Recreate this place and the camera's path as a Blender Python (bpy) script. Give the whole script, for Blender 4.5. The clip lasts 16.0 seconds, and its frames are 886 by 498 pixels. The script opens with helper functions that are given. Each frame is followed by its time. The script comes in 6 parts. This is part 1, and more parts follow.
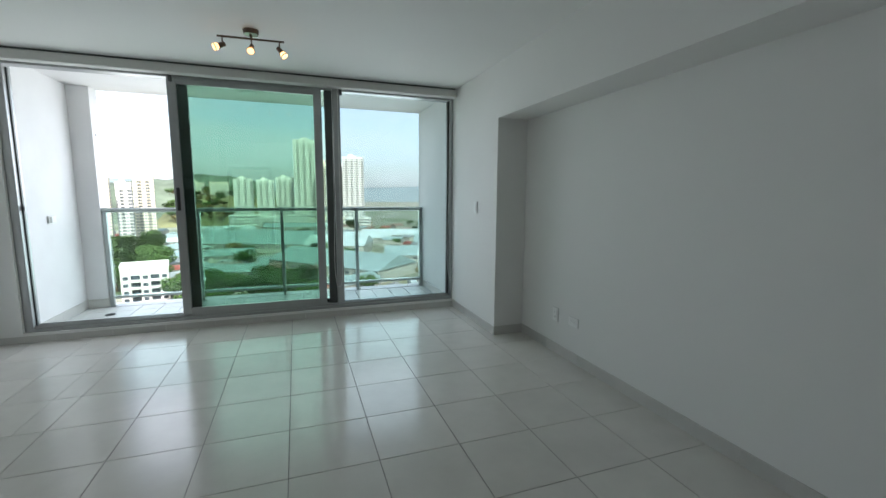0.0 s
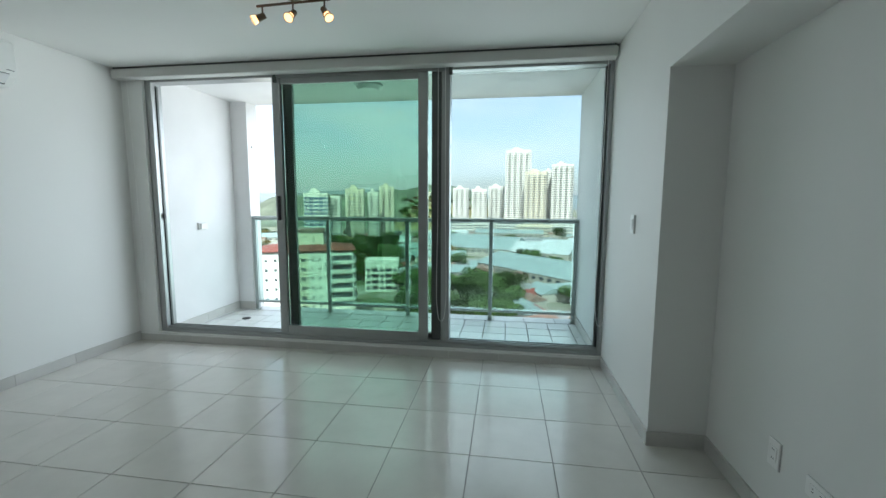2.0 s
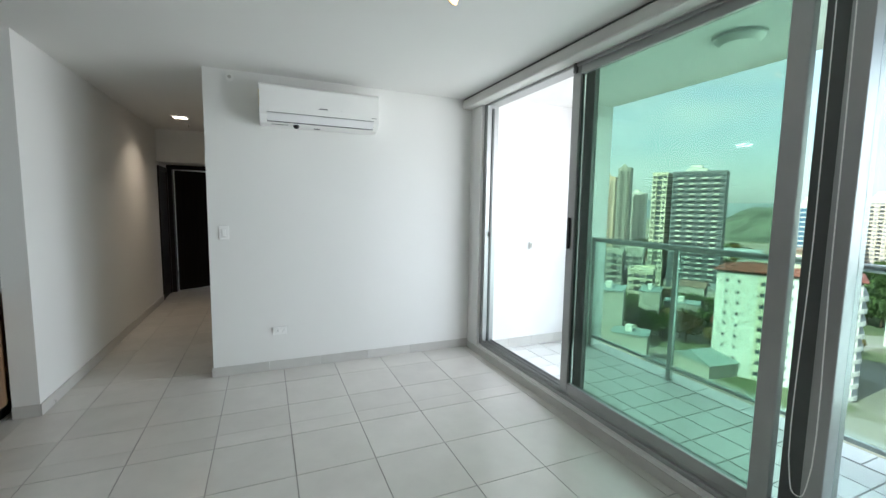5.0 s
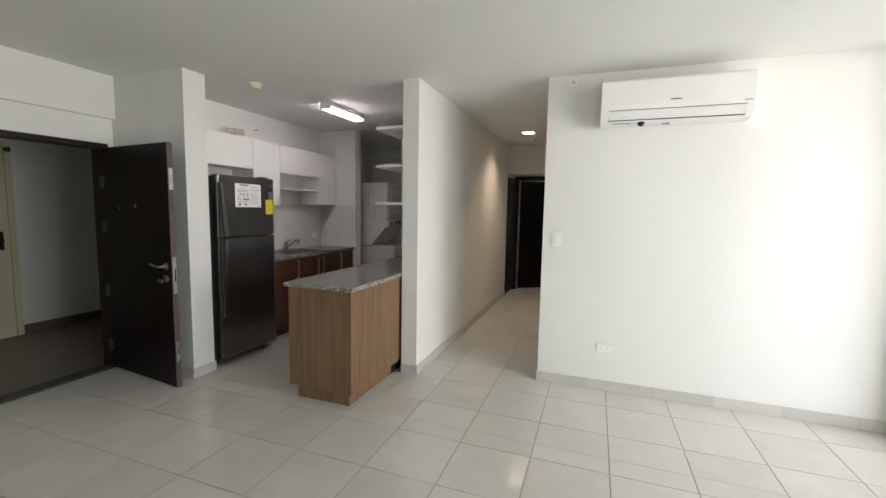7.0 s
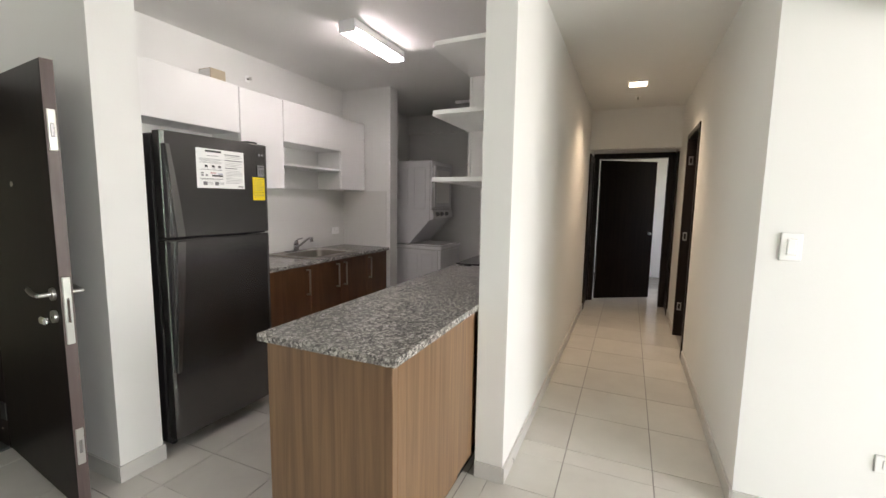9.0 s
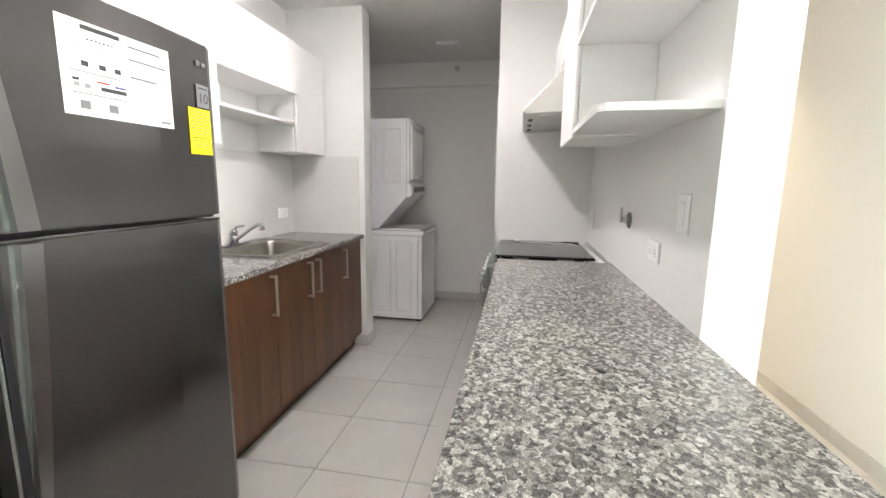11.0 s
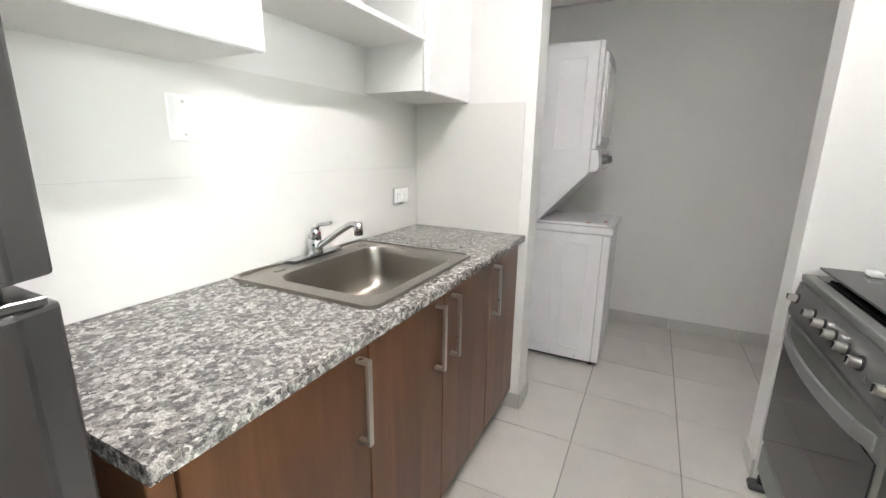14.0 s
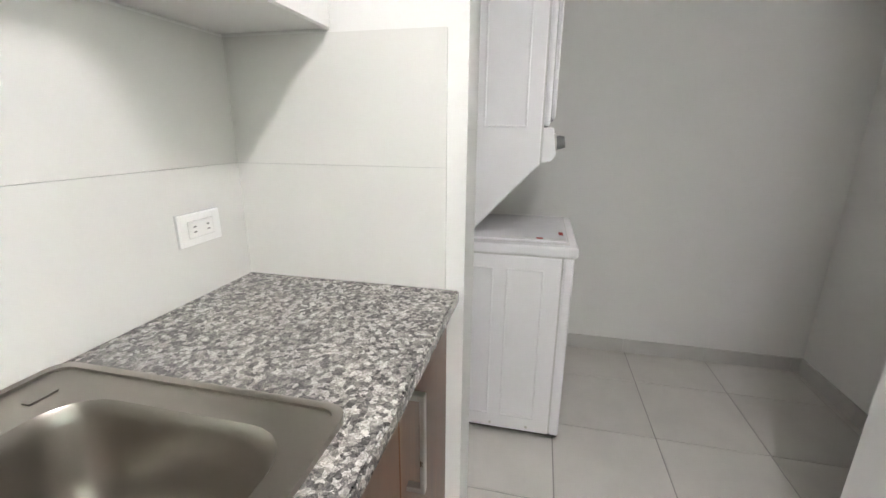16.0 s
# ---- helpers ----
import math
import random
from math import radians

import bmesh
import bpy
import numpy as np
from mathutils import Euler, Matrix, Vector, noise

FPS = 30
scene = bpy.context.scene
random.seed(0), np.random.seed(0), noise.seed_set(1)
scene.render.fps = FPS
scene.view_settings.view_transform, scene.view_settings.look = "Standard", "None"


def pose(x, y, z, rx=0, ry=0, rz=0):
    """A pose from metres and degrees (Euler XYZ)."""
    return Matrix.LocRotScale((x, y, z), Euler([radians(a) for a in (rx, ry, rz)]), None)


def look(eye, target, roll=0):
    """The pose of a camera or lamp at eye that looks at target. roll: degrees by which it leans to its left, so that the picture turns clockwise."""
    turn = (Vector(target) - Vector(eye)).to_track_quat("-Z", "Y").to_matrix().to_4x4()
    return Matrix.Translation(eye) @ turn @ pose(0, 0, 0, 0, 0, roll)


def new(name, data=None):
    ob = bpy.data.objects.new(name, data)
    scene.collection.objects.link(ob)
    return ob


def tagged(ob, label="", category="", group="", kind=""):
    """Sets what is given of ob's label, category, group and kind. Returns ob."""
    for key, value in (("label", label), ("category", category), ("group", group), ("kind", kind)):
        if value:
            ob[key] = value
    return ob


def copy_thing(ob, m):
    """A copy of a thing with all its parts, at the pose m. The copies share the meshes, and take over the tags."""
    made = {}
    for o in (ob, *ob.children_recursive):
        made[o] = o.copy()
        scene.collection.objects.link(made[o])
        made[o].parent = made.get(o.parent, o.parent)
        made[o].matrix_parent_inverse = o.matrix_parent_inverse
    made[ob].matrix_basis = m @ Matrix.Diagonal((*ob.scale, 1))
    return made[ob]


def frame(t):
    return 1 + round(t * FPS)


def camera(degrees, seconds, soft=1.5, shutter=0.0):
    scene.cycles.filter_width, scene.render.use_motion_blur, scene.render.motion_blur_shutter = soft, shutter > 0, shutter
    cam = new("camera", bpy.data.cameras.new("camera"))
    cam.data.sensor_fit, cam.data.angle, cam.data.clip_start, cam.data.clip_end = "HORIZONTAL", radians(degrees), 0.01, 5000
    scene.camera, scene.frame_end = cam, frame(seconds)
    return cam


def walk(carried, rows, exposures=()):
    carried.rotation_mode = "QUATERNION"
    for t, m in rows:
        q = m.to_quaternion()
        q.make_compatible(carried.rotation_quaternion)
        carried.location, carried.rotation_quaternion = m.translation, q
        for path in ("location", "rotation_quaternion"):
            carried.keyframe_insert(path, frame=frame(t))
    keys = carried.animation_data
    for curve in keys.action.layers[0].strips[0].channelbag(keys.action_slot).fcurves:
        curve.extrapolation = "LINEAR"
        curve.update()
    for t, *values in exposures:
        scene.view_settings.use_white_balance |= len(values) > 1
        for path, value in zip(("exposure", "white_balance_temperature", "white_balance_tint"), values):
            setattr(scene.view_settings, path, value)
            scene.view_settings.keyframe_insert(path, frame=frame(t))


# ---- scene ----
cam = camera(93.5, 16.0)
PATH = [
    (0, (0.881, 0.378, 1.388), (1.539, 2.249, 1.132), 0.3),
    (0.5, (1.13, 0.645, 1.414), (1.617, 2.568, 1.158), 0.3),
    (1, (1.457, 0.935, 1.402), (1.706, 2.906, 1.167), 0.3),
    (1.5, (1.679, 1.243, 1.416), (1.662, 3.229, 1.178), 0.2),
    (2, (1.872, 1.588, 1.402), (1.577, 3.553, 1.177), 0.3),
    (2.5, (2.062, 1.915, 1.398), (1.492, 3.82, 1.19), 0.6),
    (3, (2.165, 2.26, 1.403), (1.317, 4.059, 1.191), 0.5),
    (3.2, (2.174, 2.369, 1.402), (1.222, 4.115, 1.192), 0.6),
    (5.3, (2.23, 3.268, 1.528), (0.31, 3.794, 1.333), 0.9),
    (5.5, (2.221, 3.308, 1.535), (0.26, 3.652, 1.343), 0.9),
    (6, (2.209, 3.347, 1.53), (0.219, 3.257, 1.346), 0.9),
    (6.5, (2.139, 3.325, 1.528), (0.2, 2.872, 1.342), 1.0),
    (7, (1.912, 3.167, 1.507), (0.041, 2.485, 1.317), 1.0),
    (7.5, (1.55, 2.986, 1.477), (-0.276, 2.192, 1.279), 1.0),
    (8, (1.121, 2.781, 1.466), (-0.688, 1.953, 1.259), 1.0),
    (8.5, (0.774, 2.499, 1.448), (-1.035, 1.675, 1.227), 1.0),
    (9, (0.488, 2.209, 1.442), (-1.328, 1.404, 1.211), 0.9),
    (9.2, (0.364, 2.095, 1.432), (-1.457, 1.302, 1.198), 0.8),
    (11.3, (-0.337, 0.912, 1.336), (-2.29, 0.636, 1.005), 0.8),
    (11.5, (-0.386, 0.842, 1.335), (-2.341, 0.596, 0.992), 0.8),
    (12, (-0.546, 0.718, 1.344), (-2.497, 0.472, 0.978), 0.8),
    (12.5, (-0.784, 0.64, 1.338), (-2.714, 0.285, 0.953), 1.0),
    (13, (-1.008, 0.593, 1.339), (-2.889, 0.046, 0.937), 1.1),
    (13.5, (-1.243, 0.508, 1.319), (-3.05, -0.238, 0.896), 1.0),
    (14, (-1.486, 0.354, 1.312), (-3.23, -0.511, 0.855), 0.9),
    (14.5, (-1.71, 0.187, 1.262), (-3.434, -0.71, 0.791), 0.9),
    (15, (-1.928, 0.076, 1.268), (-3.651, -0.802, 0.757), 0.5),
    (15.5, (-2.175, 0.033, 1.295), (-3.946, -0.724, 0.756), 0.6),
    (16, (-2.438, 0.019, 1.317), (-4.313, -0.413, 0.771), 0.4),
]
walk(cam, [(t, look(eye, target, roll)) for t, eye, target, roll in PATH],
     exposures=[(0, 1.97, 6100, 11), (1.5, 1.96, 6050, 9), (3.2, 2.02, 5900, 2), (5.3, 2.54, 6350, 15), (7.0, 2.98, 7000, 18), (8.0, 3.36, 7100, 20),
                (9.2, 3.68, 7100, 19), (11.3, 4.94, 6750, 15), (12.0, 5.0, 6700, 15), (13.0, 5.26, 6700, 13), (14.2, 5.2, 6700, 12),
                (15.0, 4.96, 6700, 12), (16, 5.26, 6700, 11)])

# ---- world, sun, exposure ----
H = 2.62
world = bpy.data.worlds.new("world")
scene.world = world
world.use_nodes = True
wn = world.node_tree
sky = wn.nodes.new("ShaderNodeTexSky")
sky.sky_type = 'NISHITA'
sky.sun_disc = False
sky.sun_elevation = radians(48)
sky.sun_rotation = radians(200)
sky.air_density, sky.dust_density = 1.0, 3.0
# thin broken cloud over the whole dome
wc = wn.nodes.new("ShaderNodeTexCoord")
wm = wn.nodes.new("ShaderNodeMapping")
wm.inputs["Scale"].default_value = (2.2, 2.2, 7.0)
wn.links.new(wc.outputs["Generated"], wm.inputs[0])
cloud = wn.nodes.new("ShaderNodeTexNoise")
cloud.inputs["Scale"].default_value, cloud.inputs["Detail"].default_value = 1.7, 7.0
wn.links.new(wm.outputs[0], cloud.inputs["Vector"])
cover = wn.nodes.new("ShaderNodeMapRange")
cover.inputs["From Min"].default_value, cover.inputs["From Max"].default_value = 0.42, 0.68
cover.inputs["To Min"].default_value, cover.inputs["To Max"].default_value = 0.40, 0.85
wn.links.new(cloud.outputs["Fac"], cover.inputs[0])
veil = wn.nodes.new("ShaderNodeMixRGB")
veil.inputs[2].default_value = (4.4, 4.5, 4.7, 1)
wn.links.new(cover.outputs[0], veil.inputs[0])
wn.links.new(sky.outputs[0], veil.inputs[1])
wn.links.new(veil.outputs[0], wn.nodes["Background"].inputs[0])
wn.nodes["Background"].inputs[1].default_value = 0.10
sun_data = bpy.data.lights.new("sun", 'SUN')
sun_data.energy, sun_data.angle, sun_data.color = 2.8, radians(0.6), (1.0, 0.95, 0.87)
sun = new("sun", sun_data)
sun.matrix_world = look((5, -60, 64), (0, 0, 0))

# skylight lamps added at the balcony's open side, angled to brighten the left wall
for x, watts in ((-0.82, 3.0), (0.18, 3.7), (1.18, 4.2), (2.18, 4.3)):
    day = bpy.data.lights.new("daylight_fill", 'AREA')
    day.shape, day.size, day.size_y = 'RECTANGLE', 1.0, 2.3
    day.energy, day.spread, day.color = watts, radians(140), (0.94, 0.97, 1.0)
    new("daylight_fill", day).matrix_world = look((x, 6.84, 1.30), (x - 0.32, 5.84, 1.28))

# ---- materials ----
def nodes(name, base, rough=0.5, metal=0.0, spec=0.5):
    m = bpy.data.materials.new(name)
    m.use_nodes = True
    b = m.node_tree.nodes["Principled BSDF"]
    b.inputs["Base Color"].default_value = (*base, 1)
    b.inputs["Roughness"].default_value = rough
    b.inputs["Metallic"].default_value = metal
    b.inputs["Specular IOR Level"].default_value = spec
    return m, m.node_tree, b


def add(nt, kind, **values):
    n = nt.nodes.new(kind)
    for k, v in values.items():
        n.inputs[k].default_value = v
    return n


def ramp(nt, fac, stops):
    r = nt.nodes.new("ShaderNodeValToRGB")
    r.color_ramp.elements[0].position, r.color_ramp.elements[0].color = stops[0][0], (*stops[0][1], 1)
    r.color_ramp.elements[1].position, r.color_ramp.elements[1].color = stops[-1][0], (*stops[-1][1], 1)
    for p, c in stops[1:-1]:
        e = r.color_ramp.elements.new(p)
        e.color = (*c, 1)
    nt.links.new(fac, r.inputs[0])
    return r.outputs[0]


def coords(nt, scale=(1, 1, 1), local=True):
    c = nt.nodes.new("ShaderNodeTexCoord")
    mp = nt.nodes.new("ShaderNodeMapping")
    mp.inputs["Scale"].default_value = scale
    nt.links.new(c.outputs["Object"], mp.inputs[0])
    return mp.outputs[0]


def scaled(c, k):
    return tuple(min(1, v * k) for v in c)


def plain(name, base, rough=0.5, metal=0.0, vary=0.06, scale=3.0, bump=0.0, bump_scale=120.0, spec=0.5, rough_vary=0.08):
    """Paint, plastic or metal with soft uneven tone, and a fine relief."""
    m, nt, b = nodes(name, base, rough, metal, spec)
    v = coords(nt)
    n1 = add(nt, "ShaderNodeTexNoise", Scale=scale, Detail=5.0)
    nt.links.new(v, n1.inputs["Vector"])
    nt.links.new(ramp(nt, n1.outputs["Fac"], [(0.3, scaled(base, 1 - vary)), (0.7, scaled(base, 1 + vary))]), b.inputs["Base Color"])
    n2 = add(nt, "ShaderNodeTexNoise", Scale=scale * 6, Detail=4.0)
    nt.links.new(v, n2.inputs["Vector"])
    mr = add(nt, "ShaderNodeMapRange")
    mr.inputs["To Min"].default_value = max(0.02, rough - rough_vary)
    mr.inputs["To Max"].default_value = min(1, rough + rough_vary)
    nt.links.new(n2.outputs["Fac"], mr.inputs[0])
    nt.links.new(mr.outputs[0], b.inputs["Roughness"])
    if bump:
        n3 = add(nt, "ShaderNodeTexNoise", Scale=bump_scale, Detail=3.0)
        nt.links.new(v, n3.inputs["Vector"])
        bp = add(nt, "ShaderNodeBump", Strength=bump, Distance=0.002)
        nt.links.new(n3.outputs["Fac"], bp.inputs["Height"])
        nt.links.new(bp.outputs[0], b.inputs["Normal"])
    return m


def wood(name, dark, light, rough=0.4, grain=(30, 30, 1.6), spec=0.5):
    m, nt, b = nodes(name, light, rough, 0.0, spec)
    v = coords(nt, grain)
    n = add(nt, "ShaderNodeTexNoise", Scale=1.6, Detail=7.0, Roughness=0.62, Distortion=0.7)
    nt.links.new(v, n.inputs["Vector"])
    mid = tuple((a + c) / 2 for a, c in zip(dark, light))
    nt.links.new(ramp(nt, n.outputs["Fac"], [(0.32, dark), (0.5, mid), (0.68, light)]), b.inputs["Base Color"])
    v2 = coords(nt, (grain[0] * 6, grain[1] * 6, grain[2] * 3))
    n2 = add(nt, "ShaderNodeTexNoise", Scale=1.5, Detail=4.0)
    nt.links.new(v2, n2.inputs["Vector"])
    bp = add(nt, "ShaderNodeBump", Strength=0.12, Distance=0.001)
    nt.links.new(n2.outputs["Fac"], bp.inputs["Height"])
    nt.links.new(bp.outputs[0], b.inputs["Normal"])
    return m


def granite():
    m, nt, b = nodes("granite", (0.4, 0.4, 0.4), 0.16)
    v = coords(nt)
    vo = add(nt, "ShaderNodeTexVoronoi", Scale=112.0, Randomness=1.0)
    warp = add(nt, "ShaderNodeTexNoise", Scale=110.0, Detail=4.0)
    nt.links.new(v, warp.inputs["Vector"])
    mixv = nt.nodes.new("ShaderNodeVectorMath")
    mixv.operation = 'MULTIPLY_ADD'
    mixv.inputs[1].default_value = (0.016, 0.016, 0.016)
    nt.links.new(warp.outputs["Color"], mixv.inputs[0])
    nt.links.new(v, mixv.inputs[2])
    nt.links.new(mixv.outputs[0], vo.inputs["Vector"])
    sep = nt.nodes.new("ShaderNodeSeparateColor")
    nt.links.new(vo.outputs["Color"], sep.inputs[0])
    fine = add(nt, "ShaderNodeTexVoronoi", Scale=380.0, Randomness=1.0)
    nt.links.new(mixv.outputs[0], fine.inputs["Vector"])
    sep2 = nt.nodes.new("ShaderNodeSeparateColor")
    nt.links.new(fine.outputs["Color"], sep2.inputs[0])
    blend = nt.nodes.new("ShaderNodeMath")
    blend.operation = 'MULTIPLY_ADD'
    blend.inputs[1].default_value = 0.36
    half = nt.nodes.new("ShaderNodeMath")
    half.operation = 'MULTIPLY'
    half.inputs[1].default_value = 0.64
    nt.links.new(sep.outputs[0], half.inputs[0])
    nt.links.new(sep2.outputs[0], blend.inputs[0])
    nt.links.new(half.outputs[0], blend.inputs[2])
    c1 = ramp(nt, blend.outputs[0], [(0.10, (0.065, 0.062, 0.060)), (0.28, (0.13, 0.127, 0.125)), (0.46, (0.23, 0.22, 0.205)),
                                     (0.62, (0.35, 0.335, 0.31)), (0.78, (0.54, 0.52, 0.485)), (0.92, (0.74, 0.72, 0.68))])
    big = add(nt, "ShaderNodeTexNoise", Scale=7.0, Detail=4.0)
    nt.links.new(v, big.inputs["Vector"])
    tone = ramp(nt, big.outputs["Fac"], [(0.3, (0.82, 0.82, 0.83)), (0.7, (1.0, 0.99, 0.97))])
    mx = nt.nodes.new("ShaderNodeMixRGB")
    mx.blend_type = 'MULTIPLY'
    mx.inputs[0].default_value = 1.0
    nt.links.new(c1, mx.inputs[1])
    nt.links.new(tone, mx.inputs[2])
    nt.links.new(mx.outputs[0], b.inputs["Base Color"])
    return m


def floor_tile(name, base, rough, spread=0.05, step=0.04):
    m, nt, b = nodes(name, base, rough)
    v = coords(nt)
    info = nt.nodes.new("ShaderNodeObjectInfo")
    shift = nt.nodes.new("ShaderNodeVectorMath")
    shift.operation = 'MULTIPLY_ADD'
    shift.inputs[1].default_value = (40, 40, 40)
    nt.links.new(info.outputs["Random"], shift.inputs[0])
    nt.links.new(v, shift.inputs[2])
    n = add(nt, "ShaderNodeTexNoise", Scale=4.0, Detail=6.0, Roughness=0.6)
    nt.links.new(shift.outputs[0], n.inputs["Vector"])
    c1 = ramp(nt, n.outputs["Fac"], [(0.3, scaled(base, 1 - spread)), (0.7, scaled(base, 1 + spread))])
    hue = nt.nodes.new("ShaderNodeHueSaturation")
    mr = add(nt, "ShaderNodeMapRange")
    mr.inputs["To Min"].default_value, mr.inputs["To Max"].default_value = 1 - step, 1 + step
    nt.links.new(info.outputs["Random"], mr.inputs[0])
    nt.links.new(mr.outputs[0], hue.inputs["Value"])
    nt.links.new(c1, hue.inputs["Color"])
    nt.links.new(hue.outputs[0], b.inputs["Base Color"])
    n2 = add(nt, "ShaderNodeTexNoise", Scale=11.0, Detail=5.0)
    nt.links.new(shift.outputs[0], n2.inputs["Vector"])
    mr2 = add(nt, "ShaderNodeMapRange")
    mr2.inputs["To Min"].default_value, mr2.inputs["To Max"].default_value = rough * 0.75, rough * 1.35
    nt.links.new(n2.outputs["Fac"], mr2.inputs[0])
    nt.links.new(mr2.outputs[0], b.inputs["Roughness"])
    return m


def glass(name, tint, rough=0.0):
    m = bpy.data.materials.new(name)
    m.use_nodes = True
    nt = m.node_tree
    nt.nodes.clear()
    out = nt.nodes.new("ShaderNodeOutputMaterial")
    tr = nt.nodes.new("ShaderNodeBsdfTransparent")
    tr.inputs[0].default_value = (*tint, 1)
    gl = nt.nodes.new("ShaderNodeBsdfGlossy")
    gl.inputs["Roughness"].default_value = rough
    lw = nt.nodes.new("ShaderNodeLayerWeight")
    po = nt.nodes.new("ShaderNodeMath")
    po.operation = 'POWER'
    po.inputs[1].default_value = 5.0
    nt.links.new(lw.outputs["Facing"], po.inputs[0])
    fr = add(nt, "ShaderNodeMapRange")
    fr.inputs["To Min"].default_value, fr.inputs["To Max"].default_value = 0.035, 0.9
    nt.links.new(po.outputs[0], fr.inputs[0])
    lw.inputs[0].default_value = 0.5
    mx = nt.nodes.new("ShaderNodeMixShader")
    nt.links.new(fr.outputs[0], mx.inputs[0])
    nt.links.new(tr.outputs[0], mx.inputs[1])
    nt.links.new(gl.outputs[0], mx.inputs[2])
    nt.links.new(mx.outputs[0], out.inputs[0])
    return m


def glow(name, colour, strength):
    m, nt, b = nodes(name, (0.9, 0.9, 0.9), 0.4)
    b.inputs["Emission Color"].default_value = (*colour, 1)
    b.inputs["Emission Strength"].default_value = strength
    return m


WALL = plain("wall_paint", (0.81, 0.81, 0.785), 0.65, vary=0.015, scale=1.2, bump=0.12, bump_scale=90)
CEIL = plain("ceiling_paint", (0.80, 0.80, 0.775), 0.8, vary=0.015, scale=1.0, bump=0.1, bump_scale=70)
TILE = floor_tile("porcelain_tile", (0.622, 0.604, 0.560), 0.15)
GROUT = plain("grout", (0.30, 0.29, 0.27), 0.9, vary=0.15, scale=8)
SKIRT = floor_tile("skirting_tile", (0.58, 0.57, 0.54), 0.3)
BALC_TILE = floor_tile("balcony_tile", (0.78, 0.78, 0.76), 0.3)
BALC_GROUT = plain("balcony_grout", (0.05, 0.055, 0.055), 0.9, vary=0.2, scale=8)
BALC_WALL = plain("balcony_plaster", (0.80, 0.79, 0.785), 0.8, vary=0.04, scale=2.0, bump=0.25, bump_scale=160)
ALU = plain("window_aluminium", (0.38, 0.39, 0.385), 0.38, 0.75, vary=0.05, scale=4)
# ALU with shade put into its colour for rear window members; plain dark metal elsewhere
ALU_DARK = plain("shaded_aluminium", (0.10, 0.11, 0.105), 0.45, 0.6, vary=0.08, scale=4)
RAIL_ALU = plain("rail_aluminium", (0.42, 0.46, 0.45), 0.4, 0.7, vary=0.05, scale=4)
GLASS_TINT = glass("green_tinted_glass", (0.715, 0.775, 0.765))
GLASS_DARK = glass("deep_green_glass", (0.69, 0.80, 0.74))
GLASS_RAIL = glass("pale_green_glass", (0.83, 0.91, 0.89))
BLIND = plain("blind_fabric", (0.62, 0.62, 0.59), 0.8, vary=0.03, scale=5)
BLACK = plain("black_plastic", (0.012, 0.012, 0.013), 0.4, vary=0.1)
DARK_DOOR = wood("dark_stained_door", (0.006, 0.0045, 0.004), (0.015, 0.010, 0.008), 0.40, (14, 14, 0.8), 0.14)
DARK_FRAME = wood("dark_stained_frame", (0.012, 0.008, 0.007), (0.024, 0.016, 0.014), 0.42, (14, 14, 0.8), 0.25)
BROWN = wood("walnut_laminate", (0.080, 0.034, 0.0145), (0.165, 0.074, 0.032), 0.34, (7, 7, 0.8))
PANEL = wood("light_walnut_panel", (0.145, 0.083, 0.044), (0.270, 0.160, 0.086), 0.42, (20, 20, 0.6))
GRANITE = granite()
WHITE = plain("white_laminate", (0.85, 0.85, 0.83), 0.35, vary=0.015, scale=2)
# grey drawn for the shade round wall plates; also fills the washer's seams
EDGE_SHADE = plain("plate_shadow_gap", (0.60, 0.60, 0.585), 0.7, vary=0.05)
PLASTIC = plain("white_plastic", (0.89, 0.89, 0.87), 0.35, vary=0.02, scale=4)
ENAMEL = plain("white_enamel", (0.86, 0.86, 0.87), 0.22, vary=0.02, scale=3)
STEEL = plain("satin_steel", (0.36, 0.335, 0.30), 0.30, 1.0, vary=0.01, scale=1, rough_vary=0.004)
HOOD_STEEL = plain("hood_steel", (0.60, 0.585, 0.55), 0.36, 0.6, vary=0.02, scale=3)
CHROME = plain("chrome", (0.55, 0.55, 0.56), 0.10, 1.0, vary=0.03, scale=5, rough_vary=0.04)
NICKEL = plain("satin_nickel", (0.58, 0.57, 0.54), 0.3, 1.0, vary=0.04, scale=5)
FRIDGE = plain("dark_steel", (0.150, 0.147, 0.144), 0.19, 0.85, vary=0.006, scale=0.6, rough_vary=0.003)
FRIDGE_HANDLE = plain("bright_handle_steel", (0.32, 0.315, 0.31), 0.24, 0.95, vary=0.02)
DOOR_EDGE = wood("door_edge_band", (0.085, 0.060, 0.056), (0.13, 0.095, 0.088), 0.35, (14, 14, 0.8))
FRIDGE_SIDE = plain("charcoal_enamel", (0.025, 0.025, 0.026), 0.5, 0.2, vary=0.08, bump=0.3, bump_scale=220)
STOVE_SIDE = plain("grey_enamel", (0.25, 0.262, 0.242), 0.34, 0.6, vary=0.04)
STOVE_PANEL = plain("stove_panel", (0.15, 0.15, 0.145), 0.3, 0.6, vary=0.04)
STOVE_GLASS = plain("black_glass", (0.012, 0.012, 0.013), 0.07, vary=0.1, rough_vary=0.03)
PAPER = plain("paper", (0.85, 0.85, 0.83), 0.7, vary=0.02)
INK = plain("ink", (0.04, 0.04, 0.042), 0.7, vary=0.05)
INK_GREY = plain("grey_ink", (0.17, 0.17, 0.172), 0.7, vary=0.05)
INK_PALE = plain("pale_ink", (0.27, 0.27, 0.27), 0.7, vary=0.05)
INK_BLUE = plain("blue_ink", (0.02, 0.035, 0.20), 0.7, vary=0.05)
